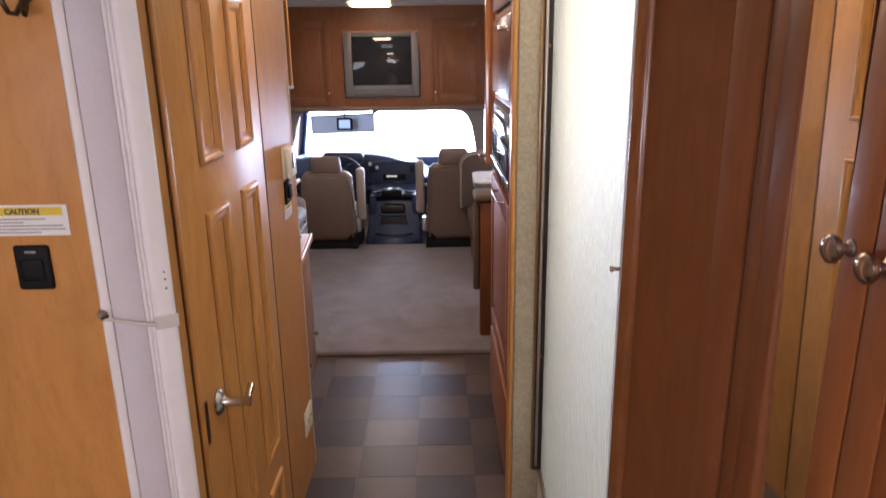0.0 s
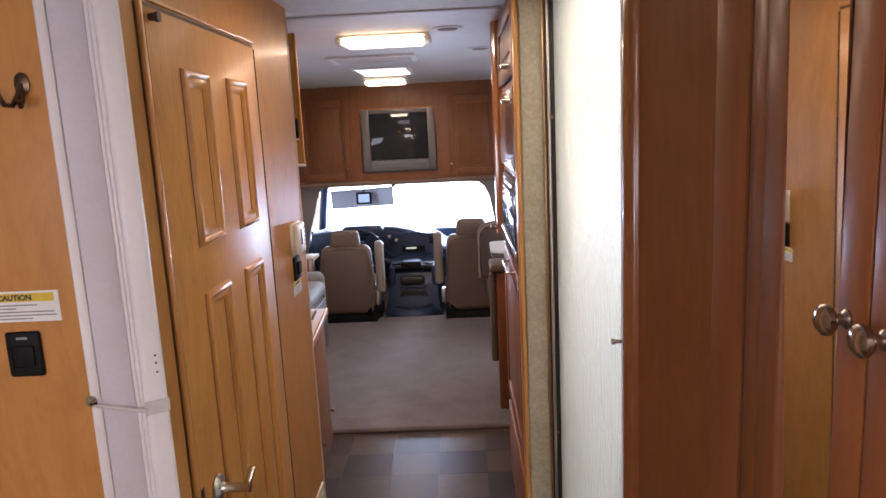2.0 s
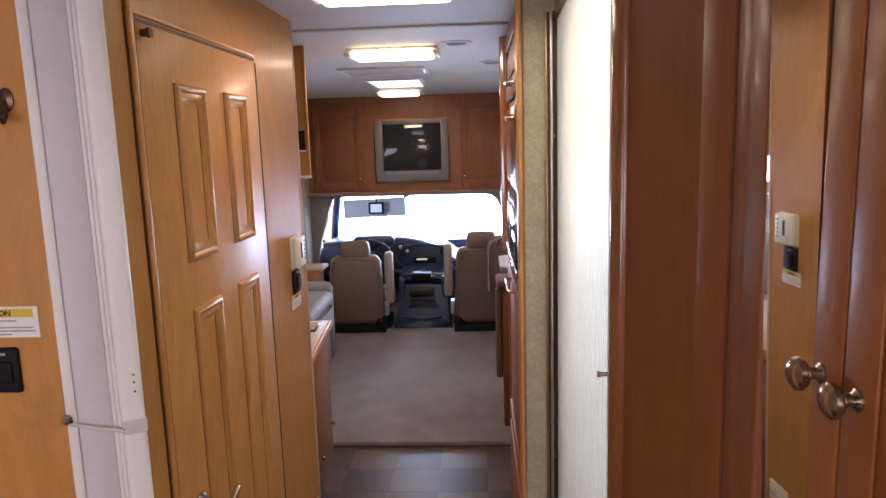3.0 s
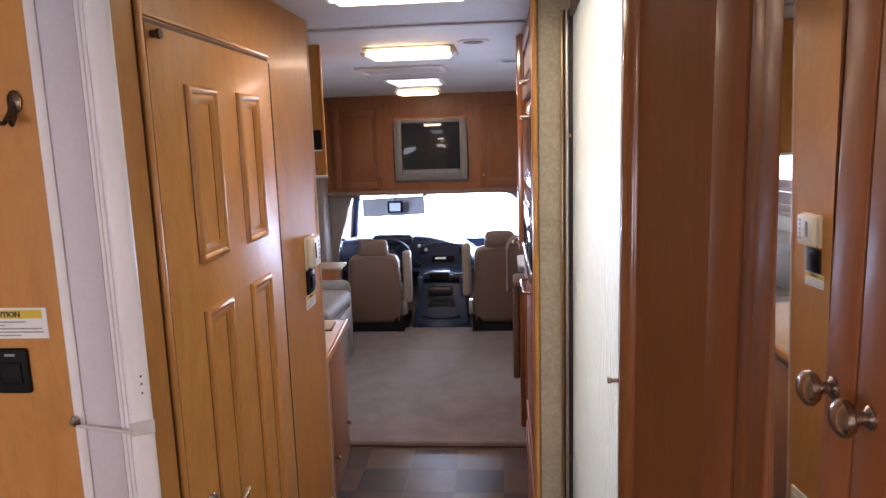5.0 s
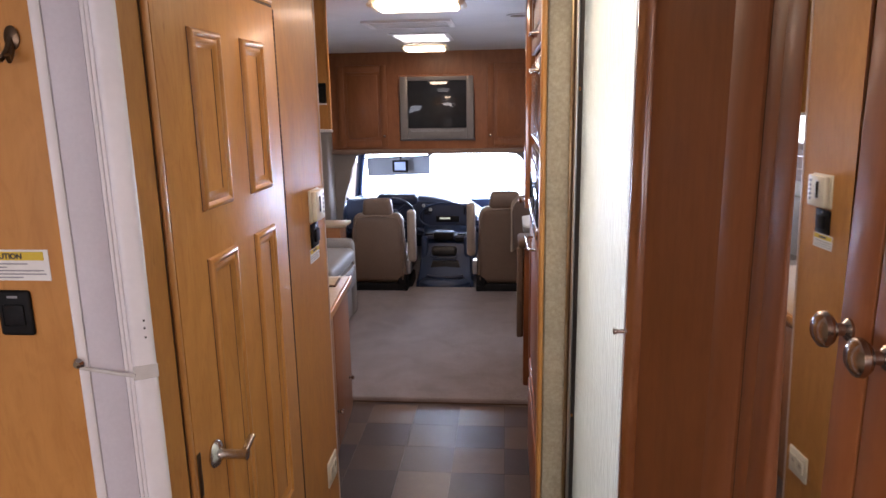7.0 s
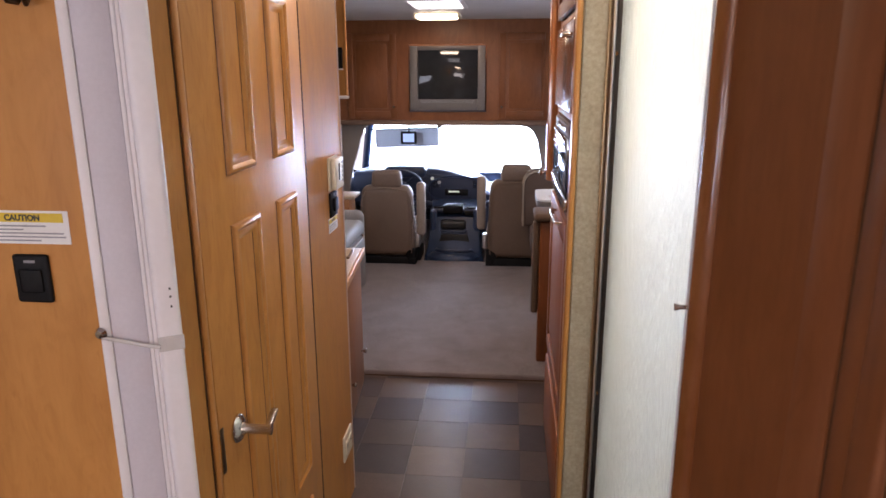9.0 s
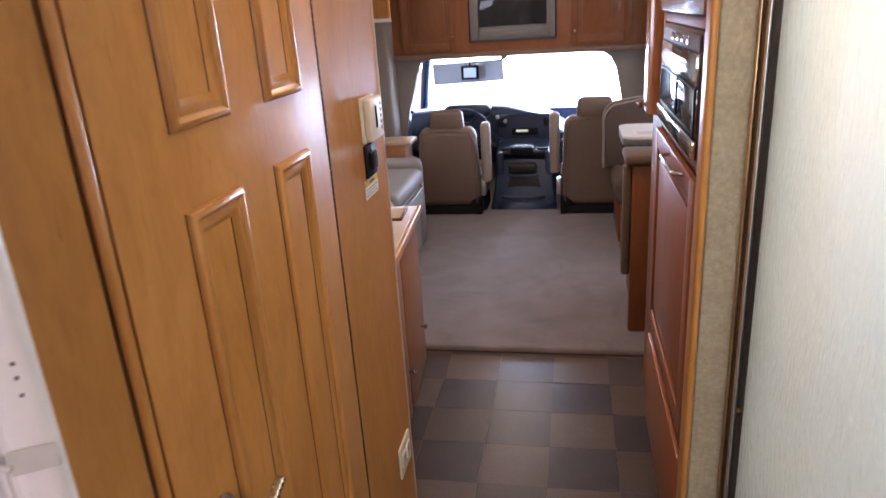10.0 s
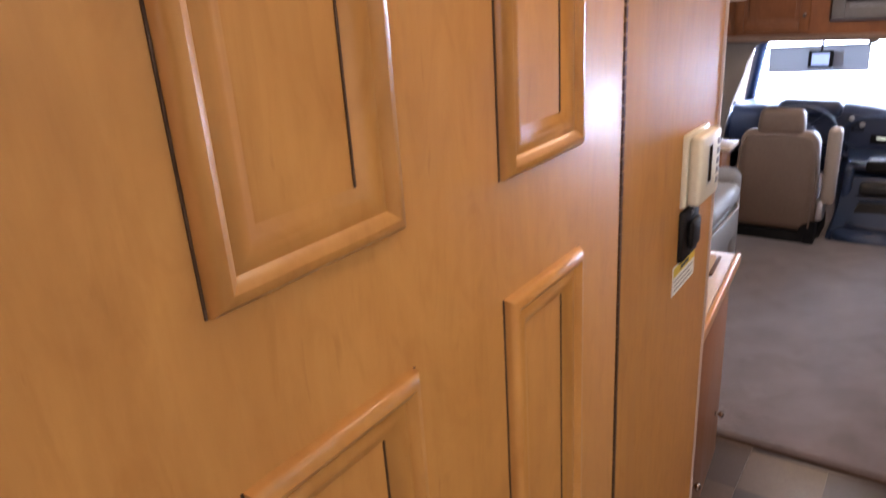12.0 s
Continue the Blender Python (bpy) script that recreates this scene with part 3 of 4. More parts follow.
# bedroom partition: caution label, black outlet, coat hook
YP = 2.452
s = thing("caution_label", (-0.66, YP, 1.30), "white caution label with yellow heading band", "label")
part("label_sheet", box(B(), -0.731, -0.591, YP - 0.0012, YP, 1.297, 1.348), LABEL_W, s)
part("label_band", box(B(), -0.727, -0.599, YP - 0.0018, YP - 0.0012, 1.3305, 1.3445), LABEL_Y, s)
wall_text(s, "CAUTION", 0.0125, Matrix.Translation((-0.692, YP - 0.0019, 1.3332)) @ Matrix.Rotation(radians(90), 4, "X"), INK)
for i, w in enumerate((0.098, 0.062, 0.125, 0.128, 0.088)):
    part("text_line", box(B(), -0.726, -0.726 + w, YP - 0.0016, YP - 0.0012, 1.3235 - i * 0.0056, 1.3258 - i * 0.0056), INK_GREY, s)
s = thing("bedroom_outlet", (-0.657, YP, 1.21), "black plastic switch plate on the maple partition", "switch plate")
part("plate", box(B(), -0.6875, -0.6300, YP - 0.007, YP, 1.205, 1.281, 0.005, 3), BLACK, s)
part("rocker", box(B(), -0.677, -0.641, YP - 0.010, YP - 0.0072, 1.222, 1.258, 0.003), BLACK, s)
part("marking", box(B(), -0.668, -0.650, YP - 0.0076, YP - 0.007, 1.2685, 1.2725), INK_GREY, s)
s = thing("coat_hook", (-0.597, YP, 1.63), "small dark bronze double coat hook", "hook")
bm = B()
lathe(bm, ((0.0, 0.0), (0.011, 0.0), (0.012, 0.004), (0.007, 0.007), (0.0, 0.008)), Matrix.Translation((-0.597, YP, 1.672)) @ Matrix.Rotation(radians(90), 4, "X") @ Matrix.Diagonal((1, 1.5, 1, 1)), 16)
part("base", bm, BRONZE, s)
bm = B()
tube(bm, [(-0.597, YP - 0.006, 1.672), (-0.599, YP - 0.014, 1.654), (-0.602, YP - 0.026, 1.639), (-0.606, YP - 0.038, 1.640), (-0.609, YP - 0.044, 1.653), (-0.610, YP - 0.045, 1.662)], 0.0042)
part("prong", bm, BRONZE, s)
bm = B()
tube(bm, [(-0.597, YP - 0.006, 1.668), (-0.594, YP - 0.012, 1.648), (-0.592, YP - 0.022, 1.638), (-0.590, YP - 0.028, 1.646)], 0.0042)
part("prong", bm, BRONZE, s)

# ---- shower door ----
s = thing("shower_door", (0.33, 2.9, 0.176), "framed shower door with rain-textured glass", "shower door")
part("pane", sbox(0.003, SL, -0.002, 0.003, 0.205, 1.915), RAIN, s).visible_shadow = False
Z0, Z1 = 0.176, 1.94
# far jamb, turned towards the paper wall: seal, silver bead, dark groove, champagne bead
fm = sm @ Matrix.Translation((SL, 0, 0)) @ Matrix.Rotation(radians(38), 4, "Z")


def fbox(u0, u1, v0, v1, z0, z1, bev=0.0, seg=2):
    return box(B(), u0, u1, v0, v1, z0, z1, bev, seg, fm)


part("seal", fbox(0.0005, 0.021, -0.010, 0.002, Z0, Z1, 0.002), INK, s, "black rubber seal")
part("frame_bead", fbox(0.0215, 0.0305, -0.008, 0.007, Z0 + 0.02, Z1, 0.003, 3), CHROME_DULL, s, "bright metal bead")
part("frame_stile", fbox(0.031, 0.042, -0.010, 0.001, Z0, Z1, 0.002), INK_BROWN, s, "dark bronze frame stile")
part("frame_bead", fbox(0.0425, 0.051, -0.008, 0.006, Z0, Z1, 0.003, 3), GOLD, s, "champagne metal bead")
part("near_edge", sbox(-0.003, 0.0025, -0.003, 0.005, Z0, Z1, 0.001), WHITE, s, "thin pale glass edge strip")
part("frame_rail", sbox(0.003, SL, -0.008, 0.004, Z0, 0.190, 0.002), INK, s, "black bottom seal")
part("frame_bead", sbox(0.003, SL, -0.006, 0.009, 0.1905, 0.199, 0.003, 3), CHROME_DULL, s, "bright metal bead")
part("frame_bead", sbox(0.003, SL + 0.02, 0.0045, 0.012, Z0, 0.187, 0.003, 3), GOLD, s, "champagne metal bead")
part("frame_rail", sbox(0.003, SL, -0.008, 0.012, 1.915, Z1, 0.004, 3), BRONZE, s, "dark bronze top rail")
for z in (0.615, 1.594):
    part("screw", lathe(B(), ((0.0, 0.0), (0.006, 0.0), (0.006, 0.003), (0.0, 0.005)), fm @ Matrix.Translation((0.012, 0.002, z)) @ Matrix.Rotation(radians(-90), 4, "X"), 12), CHROME, s)
part("latch_pin", lathe(B(), ((0.0, 0.0), (0.004, 0.0), (0.004, 0.010), (0.006, 0.011), (0.006, 0.016), (0.0, 0.017)), sm @ Matrix.Translation((-0.005, 0.005, 1.221)) @ Matrix.Rotation(radians(-90), 4, "X"), 12), CHROME, s)
s = thing("shower_skylight", (0.7, 2.9, 1.985), "domed translucent skylight over the shower", "skylight")
part("dome", lathe(B(), ((0.0, -0.012), (0.22, -0.012), (0.26, 0.0), (0.0, 0.001)), Matrix.Translation((0.7, 2.9, 1.985)), 28), SKYDOME, s)
part("rim", lathe(B(), ((0.255, -0.006), (0.29, -0.006), (0.29, 0.014), (0.255, 0.014)), Matrix.Translation((0.7, 2.9, 1.985)), 28), WHITE, s)

# ---- angled wardrobe end beside the shower ----
s = thing("wardrobe", (0.36, 2.25, 0.0), "dark cherry wardrobe end with a rounded corner post", "wardrobe")
w0, w1 = Vector((0.3215, 2.459, 0)), Vector((0.402, 2.192, 0))
wm = Matrix.Translation(w0) @ (w1 - w0).to_track_quat("X", "Z").to_matrix().to_4x4()
L = (w1 - w0).length
# local x runs towards the bedroom, local y to the aisle side or away from it
side = -1.0 if (wm.to_3x3() @ Vector((0, 1, 0))).x > 0 else 1.0


def wbox(u0, u1, v0, v1, z0, z1, bev=0.0, seg=2):
    bm = B()
    a, b = sorted((side * v0, side * v1))
    return box(bm, u0, u1, a, b, z0, z1, bev, seg, wm)


part("post_gap", wbox(-0.0005, 0.003, -0.03, 0.002, 0, CEIL_Z), INK_BROWN, s, "dark joint beside the glass")
part("corner_post", wbox(0.0032, 0.043, -0.03, 0.010, 0, CEIL_Z, 0.012, 5), CHERRY_POLISH, s, "glossy rounded cherry post")
part("panel", wbox(0.0432, L - 0.062, -0.03, 0.0, 0, CEIL_Z), CHERRY, s)
part("stile", wbox(L - 0.0618, L - 0.005, -0.03, 0.002, 0, CEIL_Z, 0.001), CHERRY, s)
part("gap", wbox(L - 0.005, L, -0.03, -0.002, 0, CEIL_Z), INK_BROWN, s)

def cabinet_knob(parent, at, out, r=0.019):
    q = Vector(out).to_track_quat("Z", "Y").to_matrix().to_4x4()
    bm = lathe(B(), ((0.0, 0.0), (r * 0.62, 0.0), (r * 0.62, 0.002), (r * 0.36, 0.005), (r * 0.34, 0.010), (r * 0.8, 0.014), (r, 0.018), (r * 0.96, 0.022), (r * 0.6, 0.026), (0.0, 0.027)), Matrix.Translation(at) @ q, 28)
    return part("knob", bm, STEEL_DARK, parent, "burnished metal knob")


# ---- mirrored wardrobe doors with knobs ----
s = thing("mirrored_wardrobe", (0.5, 1.7, 0.0), "cherry wardrobe with a narrow mirror and metal knobs", "wardrobe")
part("carcass", box(B(), 0.4245, 0.60, 0.9, 1.955, 0, CEIL_Z), CHERRY_LIGHT, s)
XD = 0.403
part("jamb", box(B(), XD - 0.003, XD + 0.022, 2.150, 2.190, 0, CEIL_Z, 0.002, 2), CHERRY, s)
part("jamb_bead", box(B(), XD - 0.006, XD + 0.022, 2.098, 2.1495, 0, CEIL_Z, 0.006, 3), CHERRY, s)
mm = Matrix.Translation((XD + 0.001, 2.06, 1.3)) @ Matrix.Rotation(radians(2.75), 4, "Z") @ Matrix.Rotation(radians(-1.0), 4, "Y")
part("mirror_plate", box(B(), 0.0, 0.004, -0.058, 0.0375, -1.26, 0.66, 0.0, 2, mm), MIRROR, s, "narrow mirror plate between stile and doors")
part("mirror_backing", box(B(), XD + 0.032, XD + 0.050, 1.956, 2.190, 0.0, CEIL_Z), CHERRY, s)


def wardrobe_door(y0, y1, knob_y, knob_z):
    d = part("door", box(B(), XD + 0.004, XD + 0.020, y0 + 0.001, y1 - 0.001, 0.04, 1.96, 0.002), CHERRY_ORANGE, s)
    w = 0.045
    part("stile", box(B(), XD, XD + 0.0038, y1 - w, y1, 0.04, 1.96, 0.0018, 2), CHERRY_ORANGE, d)
    if y1 - y0 > 0.2:
        part("stile", box(B(), XD, XD + 0.0038, y0, y0 + w, 0.04, 1.96, 0.0018, 2), CHERRY_ORANGE, d)
        for z in (0.04, 1.90):
            part("rail", box(B(), XD, XD + 0.0038, y0 + w + 0.0005, y1 - w - 0.0005, z, z + 0.06, 0.0018, 2), CHERRY_ORANGE, d)
    if knob_y:
        cabinet_knob(d, (XD, knob_y, knob_z), (-1, 0, 0), 0.0145)


wardrobe_door(1.954, 2.000, 1.984, 1.391)
wardrobe_door(1.43, 1.951, 1.929, 1.389)
wardrobe_door(0.92, 1.427, 0, 0)

# ---- oven tower ----
XF = 0.253
s = thing("oven_tower", (0.5, 3.9, 0.0), "tall cherry cabinet with built-in microwave oven", "cabinet")
part("carcass", box(B(), XF + 0.02, 0.92, 3.496, 4.62, 0.0, CEIL_Z), CHERRY, s)
bm = B()
for a in ((3.496, 3.518, 0.0, CEIL_Z), (4.215, 4.262, 0.0, CEIL_Z), (3.5185, 4.2145, 0.405, 0.45), (3.5185, 4.2145, 1.10, 1.13), (3.5185, 4.2145, 1.40, 1.425), (3.5185, 4.2145, 1.70, 1.725)):
    box(bm, XF, XF + 0.02, *a, 0.002)
part("face_frame", bm, CHERRY_ORANGE, s)


def panel_door(parent, name, y0, y1, z0, z1, mat, x=None):
    x = XF if x is None else x
    w = 0.055
    dd = part(name, box(B(), x - 0.006, x - 0.0005, y0 + 0.002, y1 - 0.002, z0 + 0.002, z1 - 0.002), mat, parent)
    for nm, a in (("stile", (y0, y0 + w, z0, z1)), ("stile", (y1 - w, y1, z0, z1)), ("rail", (y0 + w, y1 - w, z0, z0 + w)), ("rail", (y0 + w, y1 - w, z1 - w, z1))):
        part(nm, box(B(), x - 0.016, x - 0.006, *a, 0.004), mat, dd)
    part("raised_panel", box(B(), x - 0.012, x - 0.006, y0 + w + 0.025, y1 - w - 0.025, z0 + w + 0.025, z1 - w - 0.025, 0.005, 2), mat, dd)
    return dd


def bar_handle(parent, y0, y1, z, x):
    bm = B()
    tube(bm, [(x, y0, z), (x - 0.018, y0 + 0.006, z), (x - 0.024, y0 + 0.02, z), (x - 0.024, y1 - 0.02, z), (x - 0.018, y1 - 0.006, z), (x, y1, z)], 0.005)
    part("handle", bm, CHROME, parent, "bright bar handle")


dd = panel_door(s, "lower_door", 3.522, 4.21, 0.455, 1.095, CHERRY_ORANGE)
bar_handle(dd, 3.66, 3.88, 1.080, XF - 0.016)
part("drawer_front", box(B(), XF - 0.016, XF - 0.001, 3.522, 4.21, 0.09, 0.40, 0.004), CHERRY_ORANGE, s)
part("plinth", box(B(), XF + 0.03, XF + 0.05, 3.50, 4.6, 0.0, 0.085), INK_BROWN, s)
dd = panel_door(s, "upper_door", 3.522, 4.21, 1.73, 1.97, CHERRY)
bar_handle(dd, 3.62, 3.74, 1.765, XF - 0.016)
dd = part("flap_door", box(B(), XF - 0.016, XF - 0.001, 3.522, 4.21, 1.43, 1.695, 0.004), CHERRY_POLISH, s)
bar_handle(dd, 3.60, 3.76, 1.655, XF - 0.016)
ov = thing("microwave_oven", (XF, 3.88, 1.13), "built-in microwave oven with steel trim and dark window", "microwave oven")
part("trim_frame", box(B(), XF - 0.010, XF + 0.018, 3.522, 4.133, 1.132, 1.398, 0.003), INK_BROWN, ov)
part("control_strip", box(B(), XF - 0.016, XF - 0.010, 3.542, 4.113, 1.358, 1.392, 0.002), INK_BROWN, ov, "dark control strip")
for i in range(4):
    y = 3.662 + i * 0.078
    part("button", box(B(), XF - 0.019, XF - 0.016, y, y + 0.050, 1.366, 1.384, 0.003), CHROME, ov)
part("steel_panel", box(B(), XF - 0.020, XF - 0.010, 3.542, 4.113, 1.290, 1.354, 0.004), STAINLESS, ov)
part("window", box(B(), XF - 0.018, XF - 0.010, 3.547, 4.108, 1.190, 1.284, 0.003), OVEN_GLASS, ov, "dark reflective oven window")
bm = B()
for a in ((3.542, 3.556, 1.186, 1.288), (4.099, 4.113, 1.186, 1.288), (3.809, 3.818, 1.19, 1.285), (3.556, 4.099, 1.186, 1.194), (3.556, 4.099, 1.281, 1.288)):
    box(bm, XF - 0.021, XF - 0.0175, *a, 0.001)
part("window_frame", bm, BLACK, ov)
part("lower_trim", box(B(), XF - 0.026, XF - 0.010, 3.528, 4.126, 1.140, 1.182, 0.006, 3), STAINLESS, ov)
# glossy curved end cabinet beyond the oven
s = thing("curved_cabinet", (0.3, 4.45, 1.12), "polished cherry cabinet with a curved glossy door", "cabinet")
bm = B()
pts = [(0.60, 4.266), (0.262, 4.266)] + [(0.262 - 0.046 * math.sin(math.pi / 2 * k / 8), 4.270 + 0.07 * (1 - math.cos(math.pi / 2 * k / 8))) for k in range(9)] + [(0.222, 4.45), (0.24, 4.56), (0.60, 4.60)]
extrude_outline(bm, pts, Matrix.Translation((0, 0, 1.12)), CEIL_Z - 1.121)
cd = part("curved_door", bm, CHERRY_MIRROR, s, "mirror-polished curved door")
cabinet_knob(cd, (0.217, 4.345, 1.145), (-1, 0, 0), 0.012)

# ---- galley cabinet and overhead locker, both slightly angled ----
g0, g1 = Vector((-0.572, 3.784, 0)), Vector((-0.642, 4.66, 0))
gm = Matrix.Translation(g0) @ (g1 - g0).to_track_quat("X", "Z").to_matrix().to_4x4()
GL = (g1 - g0).length
gs = 1.0 if (gm.to_3x3() @ Vector((0, 1, 0))).x < 0 else -1.0


def gbox(u0, u1, v0, v1, z0, z1, bev=0.0, seg=2):
    a, b = sorted((gs * v0, gs * v1))
    return box(B(), u0, u1, a, b, z0, z1, bev, seg, gm)


s = thing("galley_cabinet", (-0.9, 4.2, 0.0), "low cherry galley cabinet beside the carpet", "cabinet")
part("body", gbox(0.0, GL - 0.004, 0.012, 0.75, 0.0, 0.69), CHERRY_LIGHT, s)
for u in (0.02, GL / 2 + 0.005):
    dd = part("door", gbox(u, u + GL / 2 - 0.03, 0.0, 0.012, 0.04, 0.66, 0.003), CHERRY_LIGHT, s)
    cabinet_knob(dd, gm @ Vector((u + (0.40 if u < 0.1 else 0.33), 0.0, 0.23 if u > 0.1 else 0.22)), gm.to_3x3() @ Vector((0, -gs, 0)), 0.010)
s = thing("worktop", (-0.9, 4.2, 0.69), "tan laminate worktop with light wooden edge", "worktop")
part("slab", gbox(0.0, GL + 0.01, -0.005, 0.75, 0.691, 0.722, 0.004), COUNTER, s)
part("edge_band", gbox(0.0, GL + 0.014, -0.020, -0.006, 0.690, 0.724, 0.005, 3), MAPLE_TRIM, s)
s = thing("worktop_tray", (-0.68, 4.5, 0.722), "small dark tray on the worktop", "tray")
part("rim", gbox(GL - 0.20, GL - 0.05, 0.025, 0.16, 0.7225, 0.731, 0.004), INK_BROWN, s)
part("inlay", gbox(GL - 0.19, GL - 0.06, 0.035, 0.15, 0.731, 0.7325), COUNTER, s)
s = thing("overhead_locker", (-0.9, 4.0, 1.45), "maple overhead locker with white underside trim", "cabinet")
part("body", extrude_outline(B(), [(-1.05, 4.34), (-0.603, 4.34), (-0.80, 4.80), (-1.05, 4.80)], Matrix.Translation((0, 0, 1.456)), CEIL_Z - 1.457, 0.002), MAPLE, s)
part("edge_strip", box(B(), -0.612, -0.599, 4.332, 4.345, 1.456, CEIL_Z - 0.001, 0.004, 3), MAPLE_TRIM, s)
part("light_rail", extrude_outline(B(), [(-1.05, 4.328), (-0.594, 4.328), (-0.795, 4.80), (-1.05, 4.80)], Matrix.Translation((0, 0, 1.444)), 0.0115, 0.003), WHITE, s, "white light rail")
s = thing("locker_switch", (-0.642, 4.34, 1.57), "black switch panel on the locker end", "switch")
part("plate", box(B(), -0.663, -0.617, 4.331, 4.3395, 1.565, 1.648, 0.003), BLACK, s)
part("rocker", box(B(), -0.652, -0.628, 4.325, 4.331, 1.585, 1.628, 0.003), BLACK, s)
part("plate_edge", box(B(), -0.663, -0.617, 4.330, 4.3395, 1.559, 1.5645), LABEL_W, s, "white lower edge")
structure("wall_galley_window", box(B(), -1.60, -1.56, 3.76, 4.6, 0.9, 1.44), PAPER, "beige galley back wall", "wall")

# ---- ceiling fittings ----
def ceiling_light(x0, x1, y0, y1, depth, label):
    c = thing("ceiling_light", ((x0 + x1) / 2, (y0 + y1) / 2, CEIL_Z - depth), label, "ceiling light", "ceiling lights")
    w = (x1 - x0) * 0.085
    part("base", box(B(), x0 + 0.01, x1 - 0.01, y0 + 0.008, y1 - 0.008, CEIL_Z - 0.012, CEIL_Z - 0.001, 0.004), CREAM, c)
    part("diffuser", box(B(), x0 + w, x1 - w, y0, y1, CEIL_Z - depth, CEIL_Z - 0.0121, 0.012, 3), LAMP, c, "glowing ribbed diffuser")
    for a, b in ((x0, x0 + w - 0.001), (x1 - w + 0.001, x1)):
        part("end_cap", box(B(), a, b, y0 + 0.004, y1 - 0.004, CEIL_Z - depth + 0.006, CEIL_Z - 0.0121, 0.014, 3), CREAM, c)


ceiling_light(-0.325, 0.095, 3.16, 3.35, 0.042, "twin-tube ceiling light over the corridor")
ceiling_light(-0.462, -0.035, 4.47, 4.66, 0.042, "twin-tube ceiling light with a glowing diffuser")
ceiling_light(-0.700, -0.320, 7.02, 7.20, 0.045, "small rounded ceiling light near the cab")
s = thing("roof_vent", (-0.45, 6.3, CEIL_Z), "bright square roof vent letting in daylight", "roof vent")
part("frame", box(B(), -0.63, -0.24, 6.04, 6.62, CEIL_Z - 0.010, CEIL_Z - 0.001, 0.004), WHITE, s)
part("lid", box(B(), -0.60, -0.27, 6.08, 6.58, CEIL_Z - 0.014, CEIL_Z - 0.010, 0.002), SKYDOME, s, "glowing translucent lid")
s = thing("ceiling_vent", (-0.4, 5.45, CEIL_Z), "flat white air return grille in the ceiling", "vent")
bm = B()
for a in ((-0.66, -0.16, 5.30, 5.33), (-0.66, -0.16, 5.60, 5.63), (-0.66, -0.63, 5.33, 5.60), (-0.19, -0.16, 5.33, 5.60)):
    box(bm, *a, CEIL_Z - 0.014, CEIL_Z - 0.001, 0.003)
part("frame", bm, WHITE, s)
for i in range(8):
    part("slat", box(B(), -0.63, -0.19, 5.335 + i * 0.033, 5.355 + i * 0.033, CEIL_Z - 0.010, CEIL_Z - 0.001, 0.002), CEIL, s)
for x, y in ((0.04, 4.42), (0.205, 5.22)):
    s = thing("ceiling_speaker", (x, y, CEIL_Z), "round white ceiling speaker with dark grille", "speaker", "ceiling speakers")
    part("ring", lathe(B(), ((0.046, -0.0005), (0.066, -0.0005), (0.065, -0.004), (0.048, -0.006)), Matrix.Translation((x, y, CEIL_Z)), 28), CEIL, s)
    part("grille", lathe(B(), ((0.0, -0.0085), (0.040, -0.0085), (0.047, -0.005), (0.0, -0.002)), Matrix.Translation((x, y, CEIL_Z)), 28), SPEAKER_TAN, s, "tan perforated grille")

# ---- lounge: sofa, end table, dinette ----
def cushion(x0, x1, y0, y1, z0, z1, r=0.05):
    bm = box(B(), x0, x1, y0, y1, z0, z1, r, 4)
    cx, cy, cz = (x0 + x1) / 2, (y0 + y1) / 2, (z0 + z1) / 2
    for v in bm.verts:
        u = max(abs(v.co.x - cx) / (x1 - x0) * 2, abs(v.co.y - cy) / (y1 - y0) * 2)
        v.co.z += (1 - u * u) * 0.012 * (1 if v.co.z > cz else 0)
    return bm


s = thing("sofa", (-1.25, 5.4, 0.0), "pale grey leather sofa along the side wall", "sofa")
part("base", box(B(), -1.60, -0.985, 4.70, 6.12, 0.024, 0.26, 0.02, 3), LEATHER_GREY, s)
part("base_front", box(B(), -0.985, -0.965, 4.72, 6.10, 0.05, 0.25, 0.008, 3), LEATHER_GREY, s)
for y0, y1 in ((4.71, 5.40), (5.41, 6.11)):
    part("seat_cushion", cushion(-1.40, -0.93, y0, y1, 0.262, 0.45), LEATHER_GREY, s)
    part("back_cushion", cushion(-1.60, -1.38, y0, y1, 0.40, 0.86, 0.07), LEATHER_GREY, s)
for y0, y1 in ((4.71, 5.40), (5.41, 6.11)):
    bm = B()
    tube(bm, [(-0.945, y0 + 0.03, 0.452), (-0.928, y0 + 0.05, 0.44), (-0.928, y1 - 0.05, 0.44), (-0.945, y1 - 0.03, 0.452)], 0.006, 6)
    part("piping", bm, LEATHER_PALE, s, "seam piping on the seat")
    bm = box(B(), -1.50, -0.925, y0 + 0.01, y1 - 0.01, 0.452, 0.56, 0.045, 4)
    part("loose_cushion", bm, LEATHER_GREY, s)
part("armrest", cushion(-1.59, -0.95, 6.115, 6.24, 0.03, 0.60, 0.05), LEATHER_GREY, s)
s = thing("end_table", (-1.2, 6.4, 0.0), "light wooden corner shelf beside the driver seat", "end table")
part("top", box(B(), -1.60, -1.03, 6.25, 6.46, 0.665, 0.690, 0.008, 3), COUNTER, s)
part("cabinet", box(B(), -1.60, -1.07, 6.26, 6.45, 0.024, 0.665, 0.004), CHERRY_LIGHT, s)


